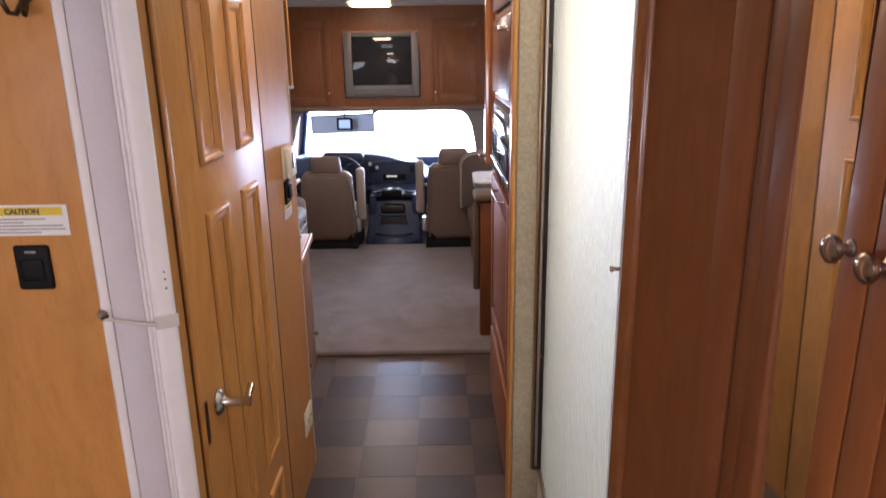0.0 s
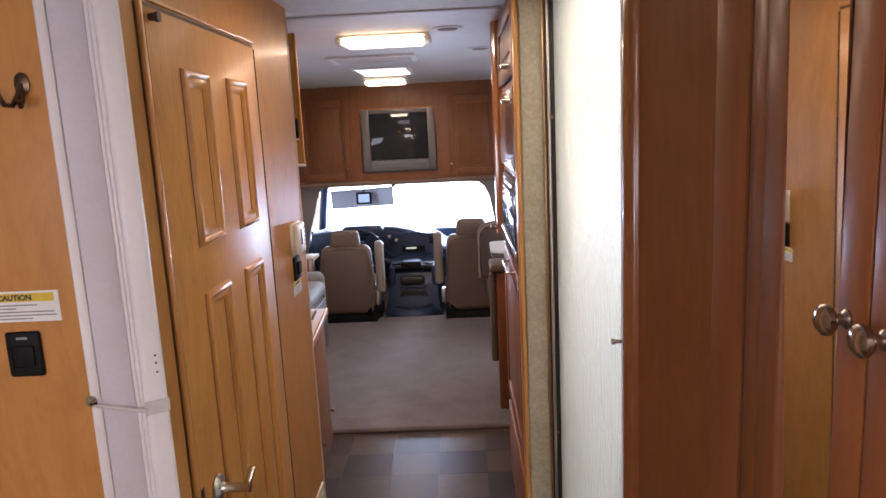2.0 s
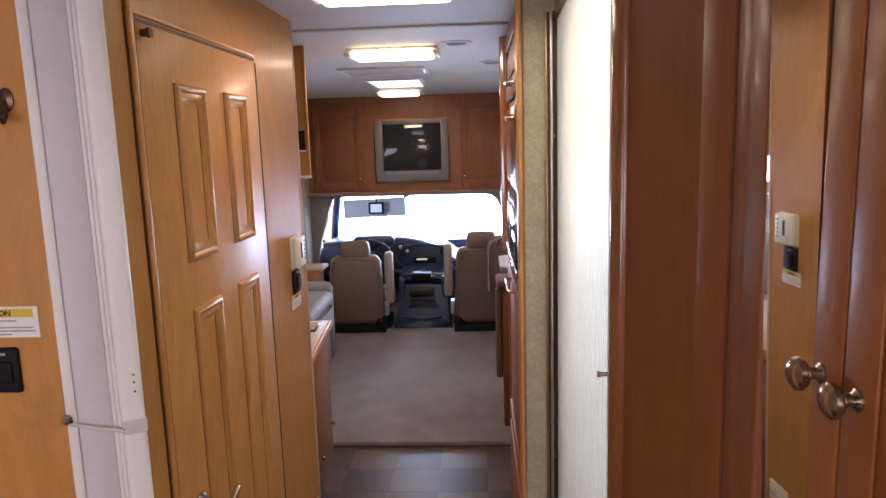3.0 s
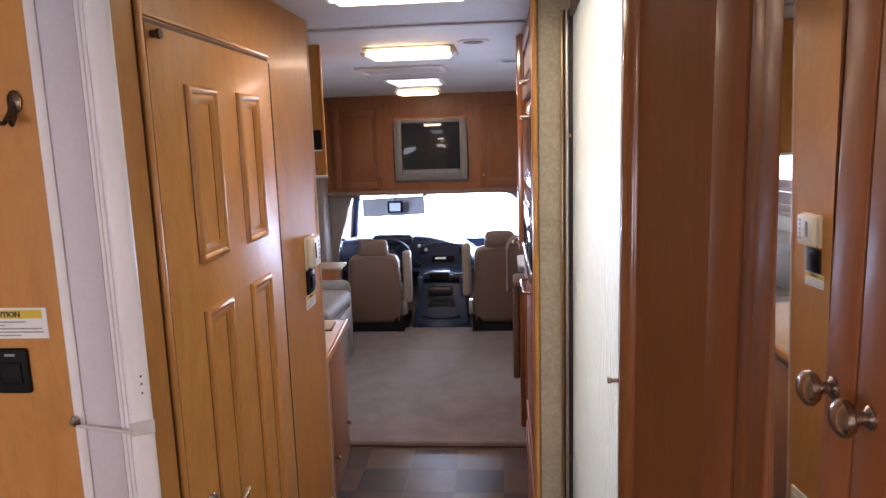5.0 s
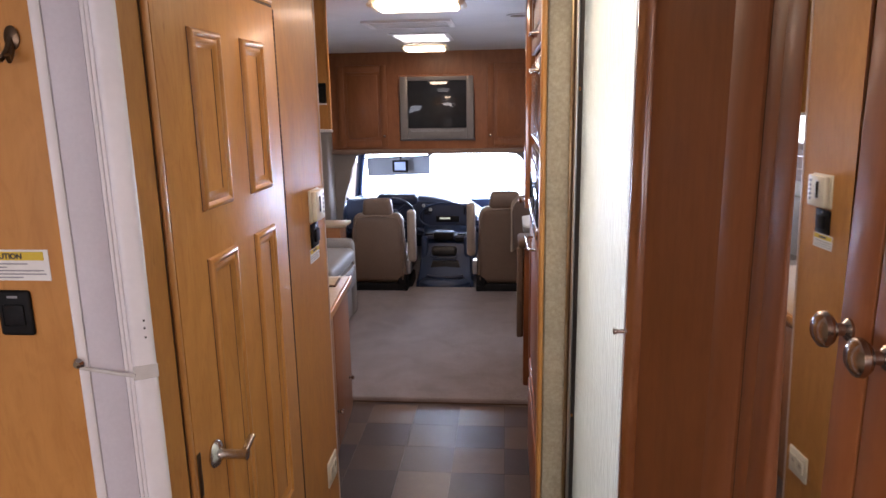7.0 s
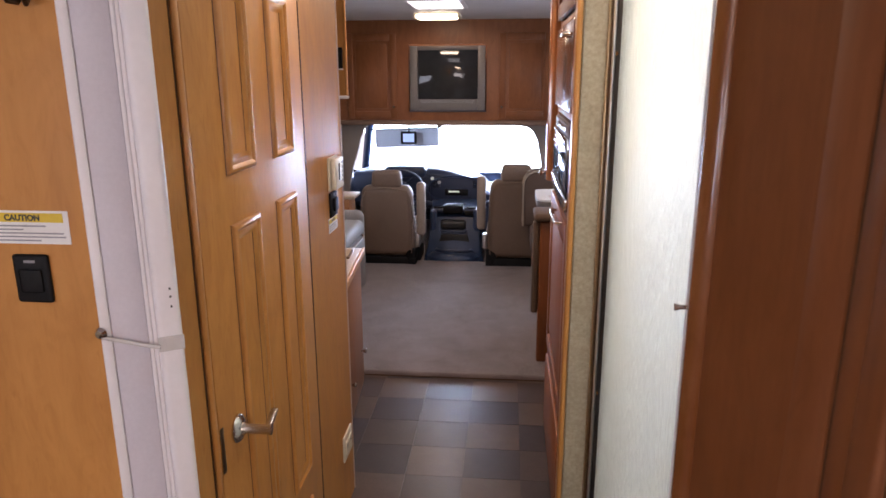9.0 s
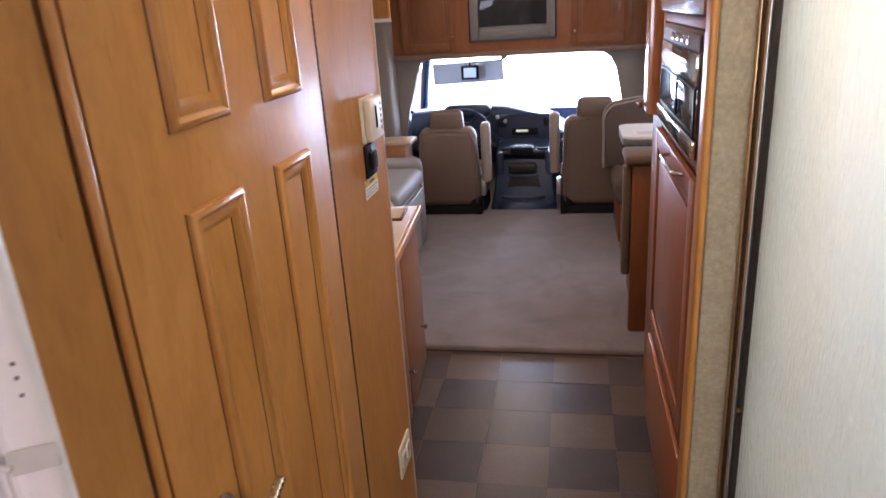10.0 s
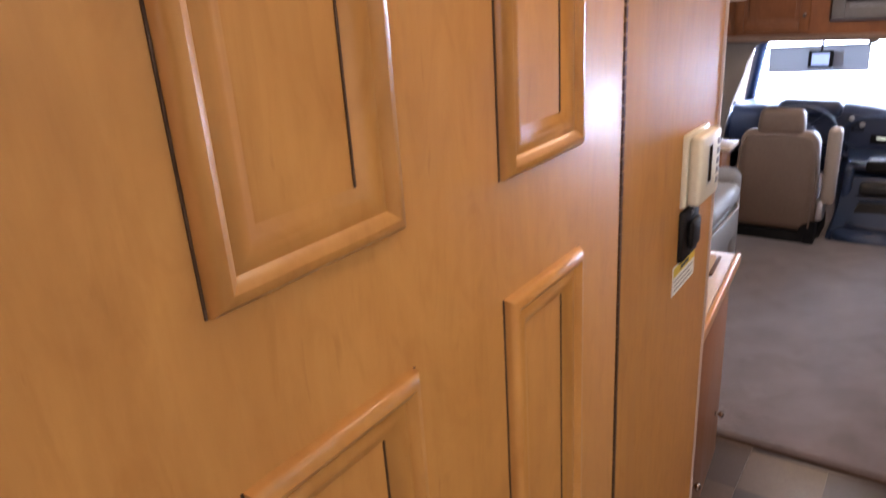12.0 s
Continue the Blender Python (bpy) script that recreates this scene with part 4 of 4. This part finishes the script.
def dinette_bench(name, y_back, y_seat, label, back_mat, x_board=0.272):
    """A bench whose back stands at y_back and whose seat reaches towards y_seat."""
    b = thing(name, (0.7, (y_back + y_seat) / 2, 0.024), label, "bench", "dinette benches")
    sg = 1 if y_seat > y_back else -1
    lo, hi = sorted((y_back + sg * 0.06, y_seat))
    part("base", box(B(), 0.272, 1.20, lo, hi, 0.024, 0.30, 0.004), CHERRY_LIGHT, b)
    part("plinth_trim", box(B(), 0.262, 0.271, lo + 0.03, hi - 0.02, 0.06, 0.28, 0.003), CHERRY, b)
    part("seat_cushion", cushion(0.235, 1.20, lo, hi + 0.02, 0.302, 0.44, 0.04), FABRIC, b)
    a, c = sorted((y_back, y_back + sg * 0.055))
    part("back_board", box(B(), x_board, 1.20, a, c, 0.024, 0.80, 0.010, 3), back_mat, b)
    a, c = sorted((y_back + sg * 0.057, y_back + sg * 0.20))
    return b, a, c


b, a, c = dinette_bench("dinette_bench", 4.965, 5.46, "dinette bench with wooden back and fabric cushions", CHERRY, 0.236)
part("back_cushion", cushion(0.245, 1.20, a, c, 0.442, 0.83, 0.05), FABRIC, b)
part("aisle_trim", box(B(), 0.200, 0.235, 4.972, 5.03, 0.30, 0.80, 0.012, 4), FABRIC, b, "padded dark taupe aisle edge")
part("top_roll", box(B(), 0.204, 1.20, 4.945, 5.17, 0.802, 0.845, 0.018, 4), FABRIC, b)
b, a, c = dinette_bench("dinette_bench", 6.72, 6.10, "dinette bench with tall rounded fabric back", FABRIC)
arc = [(0.19, 0.42), (0.19, 0.735)] + [(0.19 + 0.10 * (1 - math.cos(math.pi / 2 * k / 6)), 0.735 + 0.10 * math.sin(math.pi / 2 * k / 6)) for k in range(1, 7)] + [(0.45, 0.862), (0.75, 0.882), (1.20, 0.885)]
XZ_BENCH = Matrix(((1, 0, 0, 0), (0, 0, 1, 6.56), (0, 1, 0, 0), (0, 0, 0, 1)))
part("back_cushion", extrude_outline(B(), arc + [(1.20, 0.42)], XZ_BENCH, 0.155, 0.022), FABRIC, b)
part("piping", tube(B(), [(x - 0.004, 6.568, z + 0.003) for x, z in arc], 0.007, 8), FABRIC_LIGHT, b, "pale tan piping")
part("piping", tube(B(), [(x - 0.004, 6.708, z + 0.003) for x, z in arc], 0.007, 8), FABRIC_LIGHT, b, "pale tan piping")
part("stitched_panel", extrude_outline(B(), [(0.50, 0.45), (0.50, 0.835), (0.80, 0.855), (1.10, 0.855), (1.10, 0.45)], XZ_BENCH @ Matrix.Translation((0, 0, -0.012)), 0.014, 0.006), FABRIC_MID, b, "lighter taupe stitched panel")
s = thing("dinette_table", (0.7, 6.0, 0.024), "white-topped dinette table with rounded corners", "table")
ot = [(0.315 - 0.06 * math.sin(t), 5.89 - 0.06 * math.cos(t)) for t in [math.pi / 2 * k / 6 for k in range(7)]]
ot += [(0.315 - 0.06 * math.cos(t), 6.19 + 0.06 * math.sin(t)) for t in [math.pi / 2 * k / 6 for k in range(7)]]
ot += [(1.19, 6.25), (1.19, 5.83)]
part("tabletop", extrude_outline(B(), ot, Matrix.Translation((0, 0, 0.745)), 0.015, 0.004), LABEL_W, s)
part("table_edge", extrude_outline(B(), ot, Matrix.Translation((0, 0, 0.708)), 0.0365, 0.008), SILVER, s, "grey moulded table edge")
part("leg", rod(B(), (0.72, 6.04, 0.024), (0.72, 6.04, 0.708), 0.03), CHROME, s)
for x0, y0, r in ((0.42, 5.93, 3), (0.66, 6.02, -8)):
    s = thing("paper_sheet", (x0, y0, 0.761), "white printed sheet lying on the dinette table", "paper", "papers on the table")
    m = pose(x0, y0, 0.7612, 0, 0, r)
    part("sheet", box(B(), -0.105, 0.105, -0.09, 0.14, 0.0, 0.0012, 0, 2, m), LABEL_W, s)
    part("print_block", box(B(), -0.085, 0.085, -0.05, 0.05, 0.0012, 0.0016, 0, 2, m), PINKISH, s)

# ---- cab: captain seats ----
def captain_seat(x, label, arm_side, dz):
    c = thing("captain_seat", (x, 7.05, 0.0), label, "seat", "captain seats")
    part("pedestal", box(B(), x - 0.225, x + 0.225, 6.848, 7.32, -0.03, 0.085, 0.015), BLACK, c)
    for dx in (-0.205, 0.205):
        part("slide_rail", box(B(), x + dx - 0.03, x + dx + 0.03, 6.84, 7.38, -0.03, 0.075, 0.012, 3), BLACK, c)
    part("recline_cover", box(B(), x + arm_side * 0.19 - 0.045, x + arm_side * 0.19 + 0.045, 6.845, 6.99, 0.04, 0.16, 0.03, 4), BLACK, c)
    part("seat", cushion(x - 0.24, x + 0.24, 6.90, 7.42, 0.10, 0.32, 0.06), LEATHER, c)
    # backrest: widened middle, rounded shoulders, leaning slightly
    bm = box(B(), x - 0.235, x + 0.235, 6.835, 6.975, 0.080, 0.690 + dz, 0.06, 5)
    for v in bm.verts:
        k = (v.co.z - 0.080) / (0.61 + dz)
        v.co.x = x + (v.co.x - x) * (1.0 - 0.16 * max(0, k - 0.50) ** 1.6 / 0.33 - 0.10 * max(0, 0.25 - k))
        v.co.y += 0.02 * (1 - k) - 0.015 * math.cos(math.pi * (v.co.x - x) / 0.5) * (1 if v.co.y < 6.9 else 0)
    part("backrest", bm, LEATHER, c)
    bm = B()
    tube(bm, [(x - 0.20, 6.838, 0.12), (x - 0.213, 6.832, 0.40), (x - 0.200, 6.830, 0.58 + dz), (x - 0.165, 6.832, 0.655 + dz), (x, 6.824, 0.675 + dz), (x + 0.165, 6.832, 0.655 + dz), (x + 0.200, 6.830, 0.58 + dz), (x + 0.213, 6.832, 0.40), (x + 0.20, 6.838, 0.12)], 0.005, 6)
    part("piping", bm, LEATHER, c)
    bm = box(B(), x - 0.128, x + 0.128, 6.85, 6.945, 0.665 + dz, 0.812 + dz, 0.035, 4)
    for v in bm.verts:
        v.co.x = x + (v.co.x - x) * (1 - 0.10 * (v.co.z - 0.665 - dz) / 0.147)
    part("headrest", bm, LEATHER, c)
    for dx in (-0.05, 0.05):
        part("headrest_post", rod(B(), (x + dx, 6.90, 0.64 + dz), (x + dx, 6.90, 0.70 + dz), 0.006), CHROME, c)
    part("armrest", box(B(), x + arm_side * 0.245 - 0.035 + arm_side * 0.03, x + arm_side * 0.245 + 0.035 + arm_side * 0.03, 6.86, 6.95, 0.28 + dz, 0.715 + dz, 0.026, 4), LEATHER_PALE, c, "raised padded armrest")
    part("arm_bracket", box(B(), x + arm_side * 0.245 - 0.02, x + arm_side * 0.245 + 0.02, 6.87, 6.96, 0.16, 0.28, 0.012), CHROME_DULL, c)


captain_seat(-0.905, "tan leather driver seat with a headrest", 1, -0.02)
captain_seat(0.135, "tan leather passenger seat with a headrest", -1, 0.035)

# ---- cab: engine cover, dashboard, wheel ----
s = thing("engine_cover", (-0.385, 7.5, -0.03), "dark blue-grey moulded engine cover with a console", "console")
bm = B()
secs = ((7.10, 0.235, 0.01), (7.13, 0.255, 0.05), (7.23, 0.24, 0.17), (7.29, 0.232, 0.33), (7.40, 0.225, 0.372), (7.95, 0.30, 0.40))
rings = []
for y, hw, z in secs:
    rings.append([bm.verts.new((-0.385 + hw * u, y + 0.02 * (abs(u) ** 2), zz)) for u, zz in ((-1.0, -0.03), (-0.98, z * 0.6 - 0.012), (-0.9, z - 0.01), (-0.5, z), (0, z + 0.004), (0.5, z), (0.9, z - 0.01), (0.98, z * 0.6 - 0.012), (1.0, -0.03))])
for a, b2 in zip(rings, rings[1:]):
    for k in range(8):
        bm.faces.new((a[k], a[k + 1], b2[k + 1], b2[k]))
bm.faces.new(rings[0][::-1])
bm.faces.new(rings[-1])
part("shell", bm, DASH_GREY, s)
part("rear_lip", lathe(B(), ((0.0, 0.0), (0.200, 0.0), (0.212, 0.02), (0.205, 0.055), (0.165, 0.085), (0.0, 0.100)), Matrix.Translation((-0.385, 7.17, -0.03)) @ Matrix.Diagonal((1.12, 0.75, 1, 1)), 36), DASH_GREY, s)
bm = B()
tube(bm, [(-0.385 + 0.150 * math.cos(math.pi * k / 14), 7.155 - 0.05 * math.sin(math.pi * k / 14), 0.072) for k in range(15)], 0.014, 8)
part("lip_ridge", bm, DASH, s)
part("lower_recess", extrude_outline(B(), [(-0.53, 0.095), (-0.24, 0.095), (-0.275, 0.190), (-0.495, 0.190)], Matrix(((1, 0, 0, 0), (0, 0, 1, 7.205), (0, 1, 0, 0), (0, 0, 0, 1))), 0.06, 0.006), INK, s, "dark hollow under the slot")
part("storage_slot", box(B(), -0.505, -0.285, 7.222, 7.30, 0.232, 0.312, 0.026, 4), INK, s, "dark open storage slot")
part("slot_lip", tube(B(), [(-0.515, 7.224, 0.240), (-0.490, 7.216, 0.222), (-0.300, 7.216, 0.222), (-0.275, 7.224, 0.240)], 0.008, 8), DASH_GREY, s)
for x0, x1 in ((-0.598, -0.545), (-0.225, -0.172)):
    part("side_rib", box(B(), x0, x1, 7.262, 7.45, 0.06, 0.395, 0.018, 3), DASH_GREY, s)
part("console_tray", box(B(), -0.58, -0.19, 7.30, 7.46, 0.366, 0.400, 0.012, 3), DASH, s)
part("tray_bin", box(B(), -0.49, -0.315, 7.275, 7.42, 0.360, 0.432, 0.016, 3), BLACK, s, "black open tray bin")
part("bin_hollow", box(B(), -0.475, -0.33, 7.29, 7.405, 0.428, 0.4335, 0.002), INK, s)
for x in (-0.535, -0.245):
    part("cup_holder", lathe(B(), ((0.030, 0.0), (0.042, 0.0), (0.042, 0.010), (0.030, 0.010)), Matrix.Translation((x, 7.36, 0.4005)), 24), BLACK, s)
    part("cup_well", lathe(B(), ((0.0, 0.0), (0.031, 0.0), (0.031, 0.002), (0.0, 0.002)), Matrix.Translation((x, 7.36, 0.401)), 24), INK, s)
part("switch_block", box(B(), -0.30, -0.19, 7.286, 7.32, 0.345, 0.385, 0.006), BLACK, s)

s = thing("dashboard", (-0.45, 8.1, 0.3), "dark blue-grey curved vehicle dashboard", "dashboard")
bm = B()
rings = []
for i in range(25):
    u = i / 24 * 2 - 1
    x = -0.45 + 0.98 * u
    yb = 7.86 + 0.12 * u * u
    zt = max(0.662 - 0.72 * max(0, x + 0.65) ** 2, 0.42) - 0.05 * max(0, -u) ** 2 + 0.015 * math.exp(-((u + 0.42) / 0.2) ** 2)
    rings.append([bm.verts.new((x, y, z)) for y, z in ((yb + 0.06, 0.28), (yb + 0.01, 0.33), (yb, 0.43), (yb + 0.02, zt - 0.05), (yb + 0.06, zt - 0.012), (yb + 0.13, zt), (8.85, zt - 0.05), (8.85, 0.10))])
for a, b2 in zip(rings, rings[1:]):
    for k in range(8):
        bm.faces.new((a[k], a[(k + 1) % 8], b2[(k + 1) % 8], b2[k]))
bm.faces.new(rings[0][::-1])
bm.faces.new(rings[-1])
part("shell", bm, DASH, s)
part("radio_surround", box(B(), -0.66, -0.16, 7.835, 7.88, 0.35, 0.60, 0.02, 3), DASH, s)
part("radio", box(B(), -0.52, -0.30, 7.826, 7.84, 0.425, 0.485, 0.005), BLACK, s)
part("radio_display", box(B(), -0.485, -0.385, 7.8245, 7.8265, 0.455, 0.472), DISPLAY, s, "pale green radio display")
for x in (-0.60, -0.22):
    part("air_vent", box(B(), x - 0.035, x + 0.035, 7.826, 7.84, 0.50, 0.565, 0.006), BLACK, s)
    for k in range(3):
        part("vent_slat", box(B(), x - 0.03, x + 0.03, 7.822, 7.8265, 0.512 + k * 0.018, 0.517 + k * 0.018, 0.001), DASH_GREY, s)
bm = B()
tube(bm, [(-0.42 + 0.27 * math.cos(2 * math.pi * k / 36), 7.826, 0.485 + 0.125 * math.sin(2 * math.pi * k / 36)) for k in range(37)], 0.009, 8)
part("cluster_bezel", bm, DASH_GREY, s, "oval blue-grey trim ring")
for x, z in ((-0.64, 0.585), (-0.575, 0.548)):
    part("dial_knob", lathe(B(), ((0.0, 0.0), (0.017, 0.0), (0.015, 0.012), (0.0, 0.013)), Matrix.Translation((x, 7.832, z)) @ Matrix.Rotation(radians(90), 4, "X"), 16), CHROME_DULL, s)
part("shelf_roll", tube(B(), [(-0.76, 7.80, 0.372), (-0.60, 7.775, 0.345), (-0.42, 7.768, 0.338), (-0.24, 7.775, 0.345), (-0.08, 7.80, 0.372)], 0.022, 10), DASH, s)
part("lower_ledge", box(B(), -0.70, -0.08, 7.80, 7.90, 0.325, 0.352, 0.012, 3), DASH_GREY, s)
part("instrument_hood", box(B(), -1.10, -0.70, 7.84, 8.05, 0.58, 0.69, 0.045, 4), DASH, s)
s = thing("steering_wheel", (-0.9, 7.72, 0.58), "dark blue steering wheel behind the driver seat", "steering wheel")
wmx = Matrix.Translation((-0.90, 7.68, 0.53)) @ Matrix.Rotation(radians(-58), 4, "X")
bm = B()
tube(bm, [wmx @ Vector((0.19 * math.cos(2 * math.pi * k / 40), 0.19 * math.sin(2 * math.pi * k / 40), 0)) for k in range(41)], 0.014, 10)
part("rim", bm, DASH, s)
part("hub", lathe(B(), ((0.0, 0.0), (0.065, 0.0), (0.075, -0.02), (0.05, -0.05), (0.0, -0.05)), wmx, 24), DASH, s)
for k in range(4):
    a = radians(45 + 90 * k)
    part("spoke", rod(B(), wmx @ Vector((0.06 * math.cos(a), 0.06 * math.sin(a), -0.01)), wmx @ Vector((0.185 * math.cos(a), 0.185 * math.sin(a), 0)), 0.011), DASH, s)
part("column", rod(B(), wmx @ Vector((0, 0, -0.04)), wmx @ Vector((0, 0, -0.30)), 0.03), DASH, s)
part("stalk", rod(B(), wmx @ Vector((0.04, 0, -0.08)), wmx @ Vector((0.22, 0.10, -0.06)), 0.006), BLACK, s)

# ---- cab shell: header, pillars, doors, windscreen ----
structure("cab_roof", box(B(), CAR_L, CAR_R, 7.80, 9.05, 1.145, 1.20), HEADLINER, "grey fabric cab headliner", "ceiling")
s = thing("cab_over_cabinet", (-0.4, 7.75, 1.13), "wooden cabinet over the cab with two doors", "cabinet")
bm = B()
box(bm, CAR_L, -0.835, 7.75, 7.80, 1.13, CEIL_Z)
box(bm, -0.140, CAR_R, 7.75, 7.80, 1.13, CEIL_Z)
box(bm, -0.835, -0.140, 7.75, 7.80, 1.13, 1.205)
box(bm, -0.835, -0.140, 7.75, 7.80, 1.792, CEIL_Z)
part("face_frame", bm, CABWOOD, s)
part("back", box(B(), CAR_L, CAR_R, 8.1, 8.14, 1.146, CEIL_Z), CHERRY, s)


def face_door(parent, x0, x1, z0, z1, knob_x):
    w = 0.06
    dd = part("door", box(B(), x0 + 0.002, x1 - 0.002, 7.742, 7.7495, z0 + 0.002, z1 - 0.002), CABWOOD, parent)
    for nm, a in (("stile", (x0, x0 + w, z0, z1)), ("stile", (x1 - w, x1, z0, z1)), ("rail", (x0 + w, x1 - w, z0, z0 + w)), ("rail", (x0 + w, x1 - w, z1 - w, z1))):
        part(nm, box(B(), a[0], a[1], 7.732, 7.742, a[2], a[3], 0.004), CABWOOD, dd)
    part("raised_panel", box(B(), x0 + w + 0.025, x1 - w - 0.025, 7.736, 7.742, z0 + w + 0.025, z1 - w - 0.025, 0.005, 2), CABWOOD, dd)
    cabinet_knob(dd, (knob_x, 7.732, z0 + 0.10), (0, -1, 0), 0.012)


face_door(s, -1.40, -0.945, 1.15, 1.885, -0.972)
face_door(s, -0.025, 0.43, 1.15, 1.885, 0.000)
part("valance", box(B(), CAR_L, CAR_R, 7.722, 7.80, 1.085, 1.129, 0.012, 3), VALANCE, s, "padded brown valance")
tv = thing("television", (-0.485, 7.74, 1.22), "silver-framed tube television with dark screen", "television")
bm = B()
for a in ((-0.822, -0.752, 1.219, 1.779), (-0.215, -0.150, 1.219, 1.779), (-0.752, -0.215, 1.742, 1.779), (-0.752, -0.215, 1.219, 1.318)):
    box(bm, a[0], a[1], 7.715, 7.80, a[2], a[3], 0.006)
part("bezel", bm, SILVER, tv)
bm = box(B(), -0.754, -0.213, 7.735, 7.775, 1.316, 1.744, 0.006)
part("screen", bm, DARKMIRROR, tv, "dark glass screen")
part("button_panel", box(B(), -0.58, -0.37, 7.711, 7.716, 1.238, 1.272, 0.003), SILVER, tv)
bm = B()
for k in range(9):
    box(bm, -0.73, -0.24, 7.7125, 7.7155, 1.285 + k * 0.0035, 1.2865 + k * 0.0035)
part("speaker_slots", bm, INK_GREY, tv)

# windscreen frame: leaning pillars, header, dash rail, side panels
s = thing("windscreen", (-0.46, 8.6, 0.5), "wide raked windscreen full of bright daylight", "windscreen", "", "structure")
bm = B()
for x0, x1, r in ((-1.300, -1.49, 0.042), (0.375, 0.51, 0.036)):
    tube(bm, [(x0, 8.30, 1.10), (x0 + 0.15 * (x1 - x0), 8.34, 1.03), ((x0 + x1) / 2, 8.55, 0.82), (x1, 8.85, 0.52)], r, 12)
part("pillar_trim", bm, DASH_GREY, s)
part("header_trim", box(B(), -1.36, 0.44, 8.24, 8.34, 1.075, 1.145, 0.02, 3), HEADLINER, s)
gm2 = Matrix(((1, 0, 0, -0.46), (0, 0.64, 0, 8.585), (0, -0.60, 1, 0.80), (0, 0, 0, 1)))
p = part("pane", box(B(), -0.94, 0.94, -0.45, 0.45, -0.003, 0.003, 0, 2, gm2), GLASS, s)
p.visible_shadow = False
bm = B()
box(bm, CAR_L, -1.475, 7.56, 7.82, -0.03, 2.06, 0.03, 3)
structure("cab_side_panel_left", bm, HEADLINER, "taupe fabric panel beside the driver seat", "wall")
bm = B()
box(bm, 0.56, CAR_R, 7.56, 7.82, -0.03, 2.06, 0.03, 3)
structure("cab_side_panel_right", bm, HEADLINER, "taupe fabric panel beside the passenger seat", "wall")
for nm, x in (("cab_door_left", -1.58), ("cab_door_right", 0.68)):
    c = thing(nm, (x, 8.3, 0), "dark lower cab door panel with window above", "car door", "cab doors", "structure")
    part("panel", box(B(), x - 0.04, x + 0.04, 7.82, 8.95, -0.03, 0.50, 0.02, 3), DASH_GREY, c)
    part("window_bar", box(B(), x - 0.02, x + 0.02, 8.28, 8.32, 0.50, 1.146, 0.006), BLACK, c)
structure("cab_firewall", box(B(), CAR_L, CAR_R, 8.86, 8.92, -0.12, 0.50), DASH, "dark cab bulkhead under the windscreen", "wall")

XZ = Matrix(((1, 0, 0, 0), (0, 0, 1, 7.801), (0, 1, 0, 0), (0, 0, 0, 1)))
left_edge = [(-1.12, 1.085), (-1.225, 1.080), (-1.268, 1.055), (-1.31, 0.955), (-1.33, 0.86), (-1.385, 0.69), (-1.425, 0.50), (-1.45, 0.25), (-1.455, -0.03)]
right_edge = [(0.12, 1.085), (0.235, 1.068), (0.285, 1.03), (0.330, 0.94), (0.362, 0.78), (0.385, 0.62), (0.40, 0.40), (0.41, -0.03)]
structure("cab_arch_left", extrude_outline(B(), left_edge + [(CAR_L, -0.03), (CAR_L, 1.13), (-1.12, 1.13)], XZ, 0.05), HEADLINER, "taupe fabric arch beside the driver seat", "wall")
structure("cab_arch_right", extrude_outline(B(), right_edge + [(CAR_R, -0.03), (CAR_R, 1.13), (0.12, 1.13)], XZ, 0.05), HEADLINER, "taupe fabric arch beside the passenger seat", "wall")

# sun visor, rear-view mirror, wing mirror
s = thing("sun_visor", (-0.98, 8.25, 1.05), "grey fabric sun visor folded down on the driver side", "sun visor")
vm = Matrix.Translation((-0.935, 8.275, 0.931)) @ Matrix.Rotation(radians(-1.8), 4, "Y")
part("board", box(B(), -0.325, 0.315, -0.007, 0.007, -0.100, 0.080, 0.0065, 4, vm), VISOR, s)
part("clip", box(B(), -0.64, -0.585, 8.262, 8.288, 1.028, 1.075, 0.006), HEADLINER, s)
part("pivot_rod", rod(B(), vm @ Vector((-0.36, 0, 0.082)), vm @ Vector((0.335, 0, 0.082)), 0.006), BLACK, s)
part("vanity_flap", box(B(), -0.06, 0.16, -0.010, -0.0072, -0.070, 0.045, 0.001, 1, vm), VISOR, s)
s = thing("rear_view_mirror", (-0.92, 8.2, 0.92), "small rear-view mirror with its pale reflection as glow", "monitor")
part("housing", box(B(), -0.990, -0.832, 8.19, 8.215, 0.868, 0.990, 0.012, 3), BLACK, s)
part("glass", box(B(), -0.966, -0.856, 8.186, 8.191, 0.888, 0.970, 0.003), SKYGLASS, s, "mirror glass with a pale blue reflection put in as glow")
part("stem", rod(B(), (-0.91, 8.205, 0.985), (-0.91, 8.26, 1.09), 0.007), BLACK, s)
s = thing("wing_mirror", (-1.78, 8.9, 0.6), "black wing mirror outside the driver window", "mirror")
part("housing", box(B(), -1.87, -1.70, 8.85, 8.93, 0.48, 0.80, 0.025, 3), BLACK, s)
part("arm", rod(B(), (-1.73, 8.9, 0.55), (-1.60, 8.85, 0.50), 0.015), BLACK, s)

# ---- bedroom behind the camera ----
s = thing("bed", (-0.4, -0.55, 0.0), "made bed with a plain beige cover", "bed")
part("base", box(B(), -1.3, 0.60, -1.45, 0.20, 0.0, 0.35, 0.01), CHERRY_LIGHT, s)
part("mattress", cushion(-1.29, 0.59, -1.44, 0.20, 0.352, 0.58, 0.06), FABRIC_LIGHT, s)

# ---- outdoors ----
structure("ground", box(B(), -400, 400, -400, 400, -0.95, -0.85), ASPHALT, "pale sunlit concrete yard reaching the horizon", "ground")
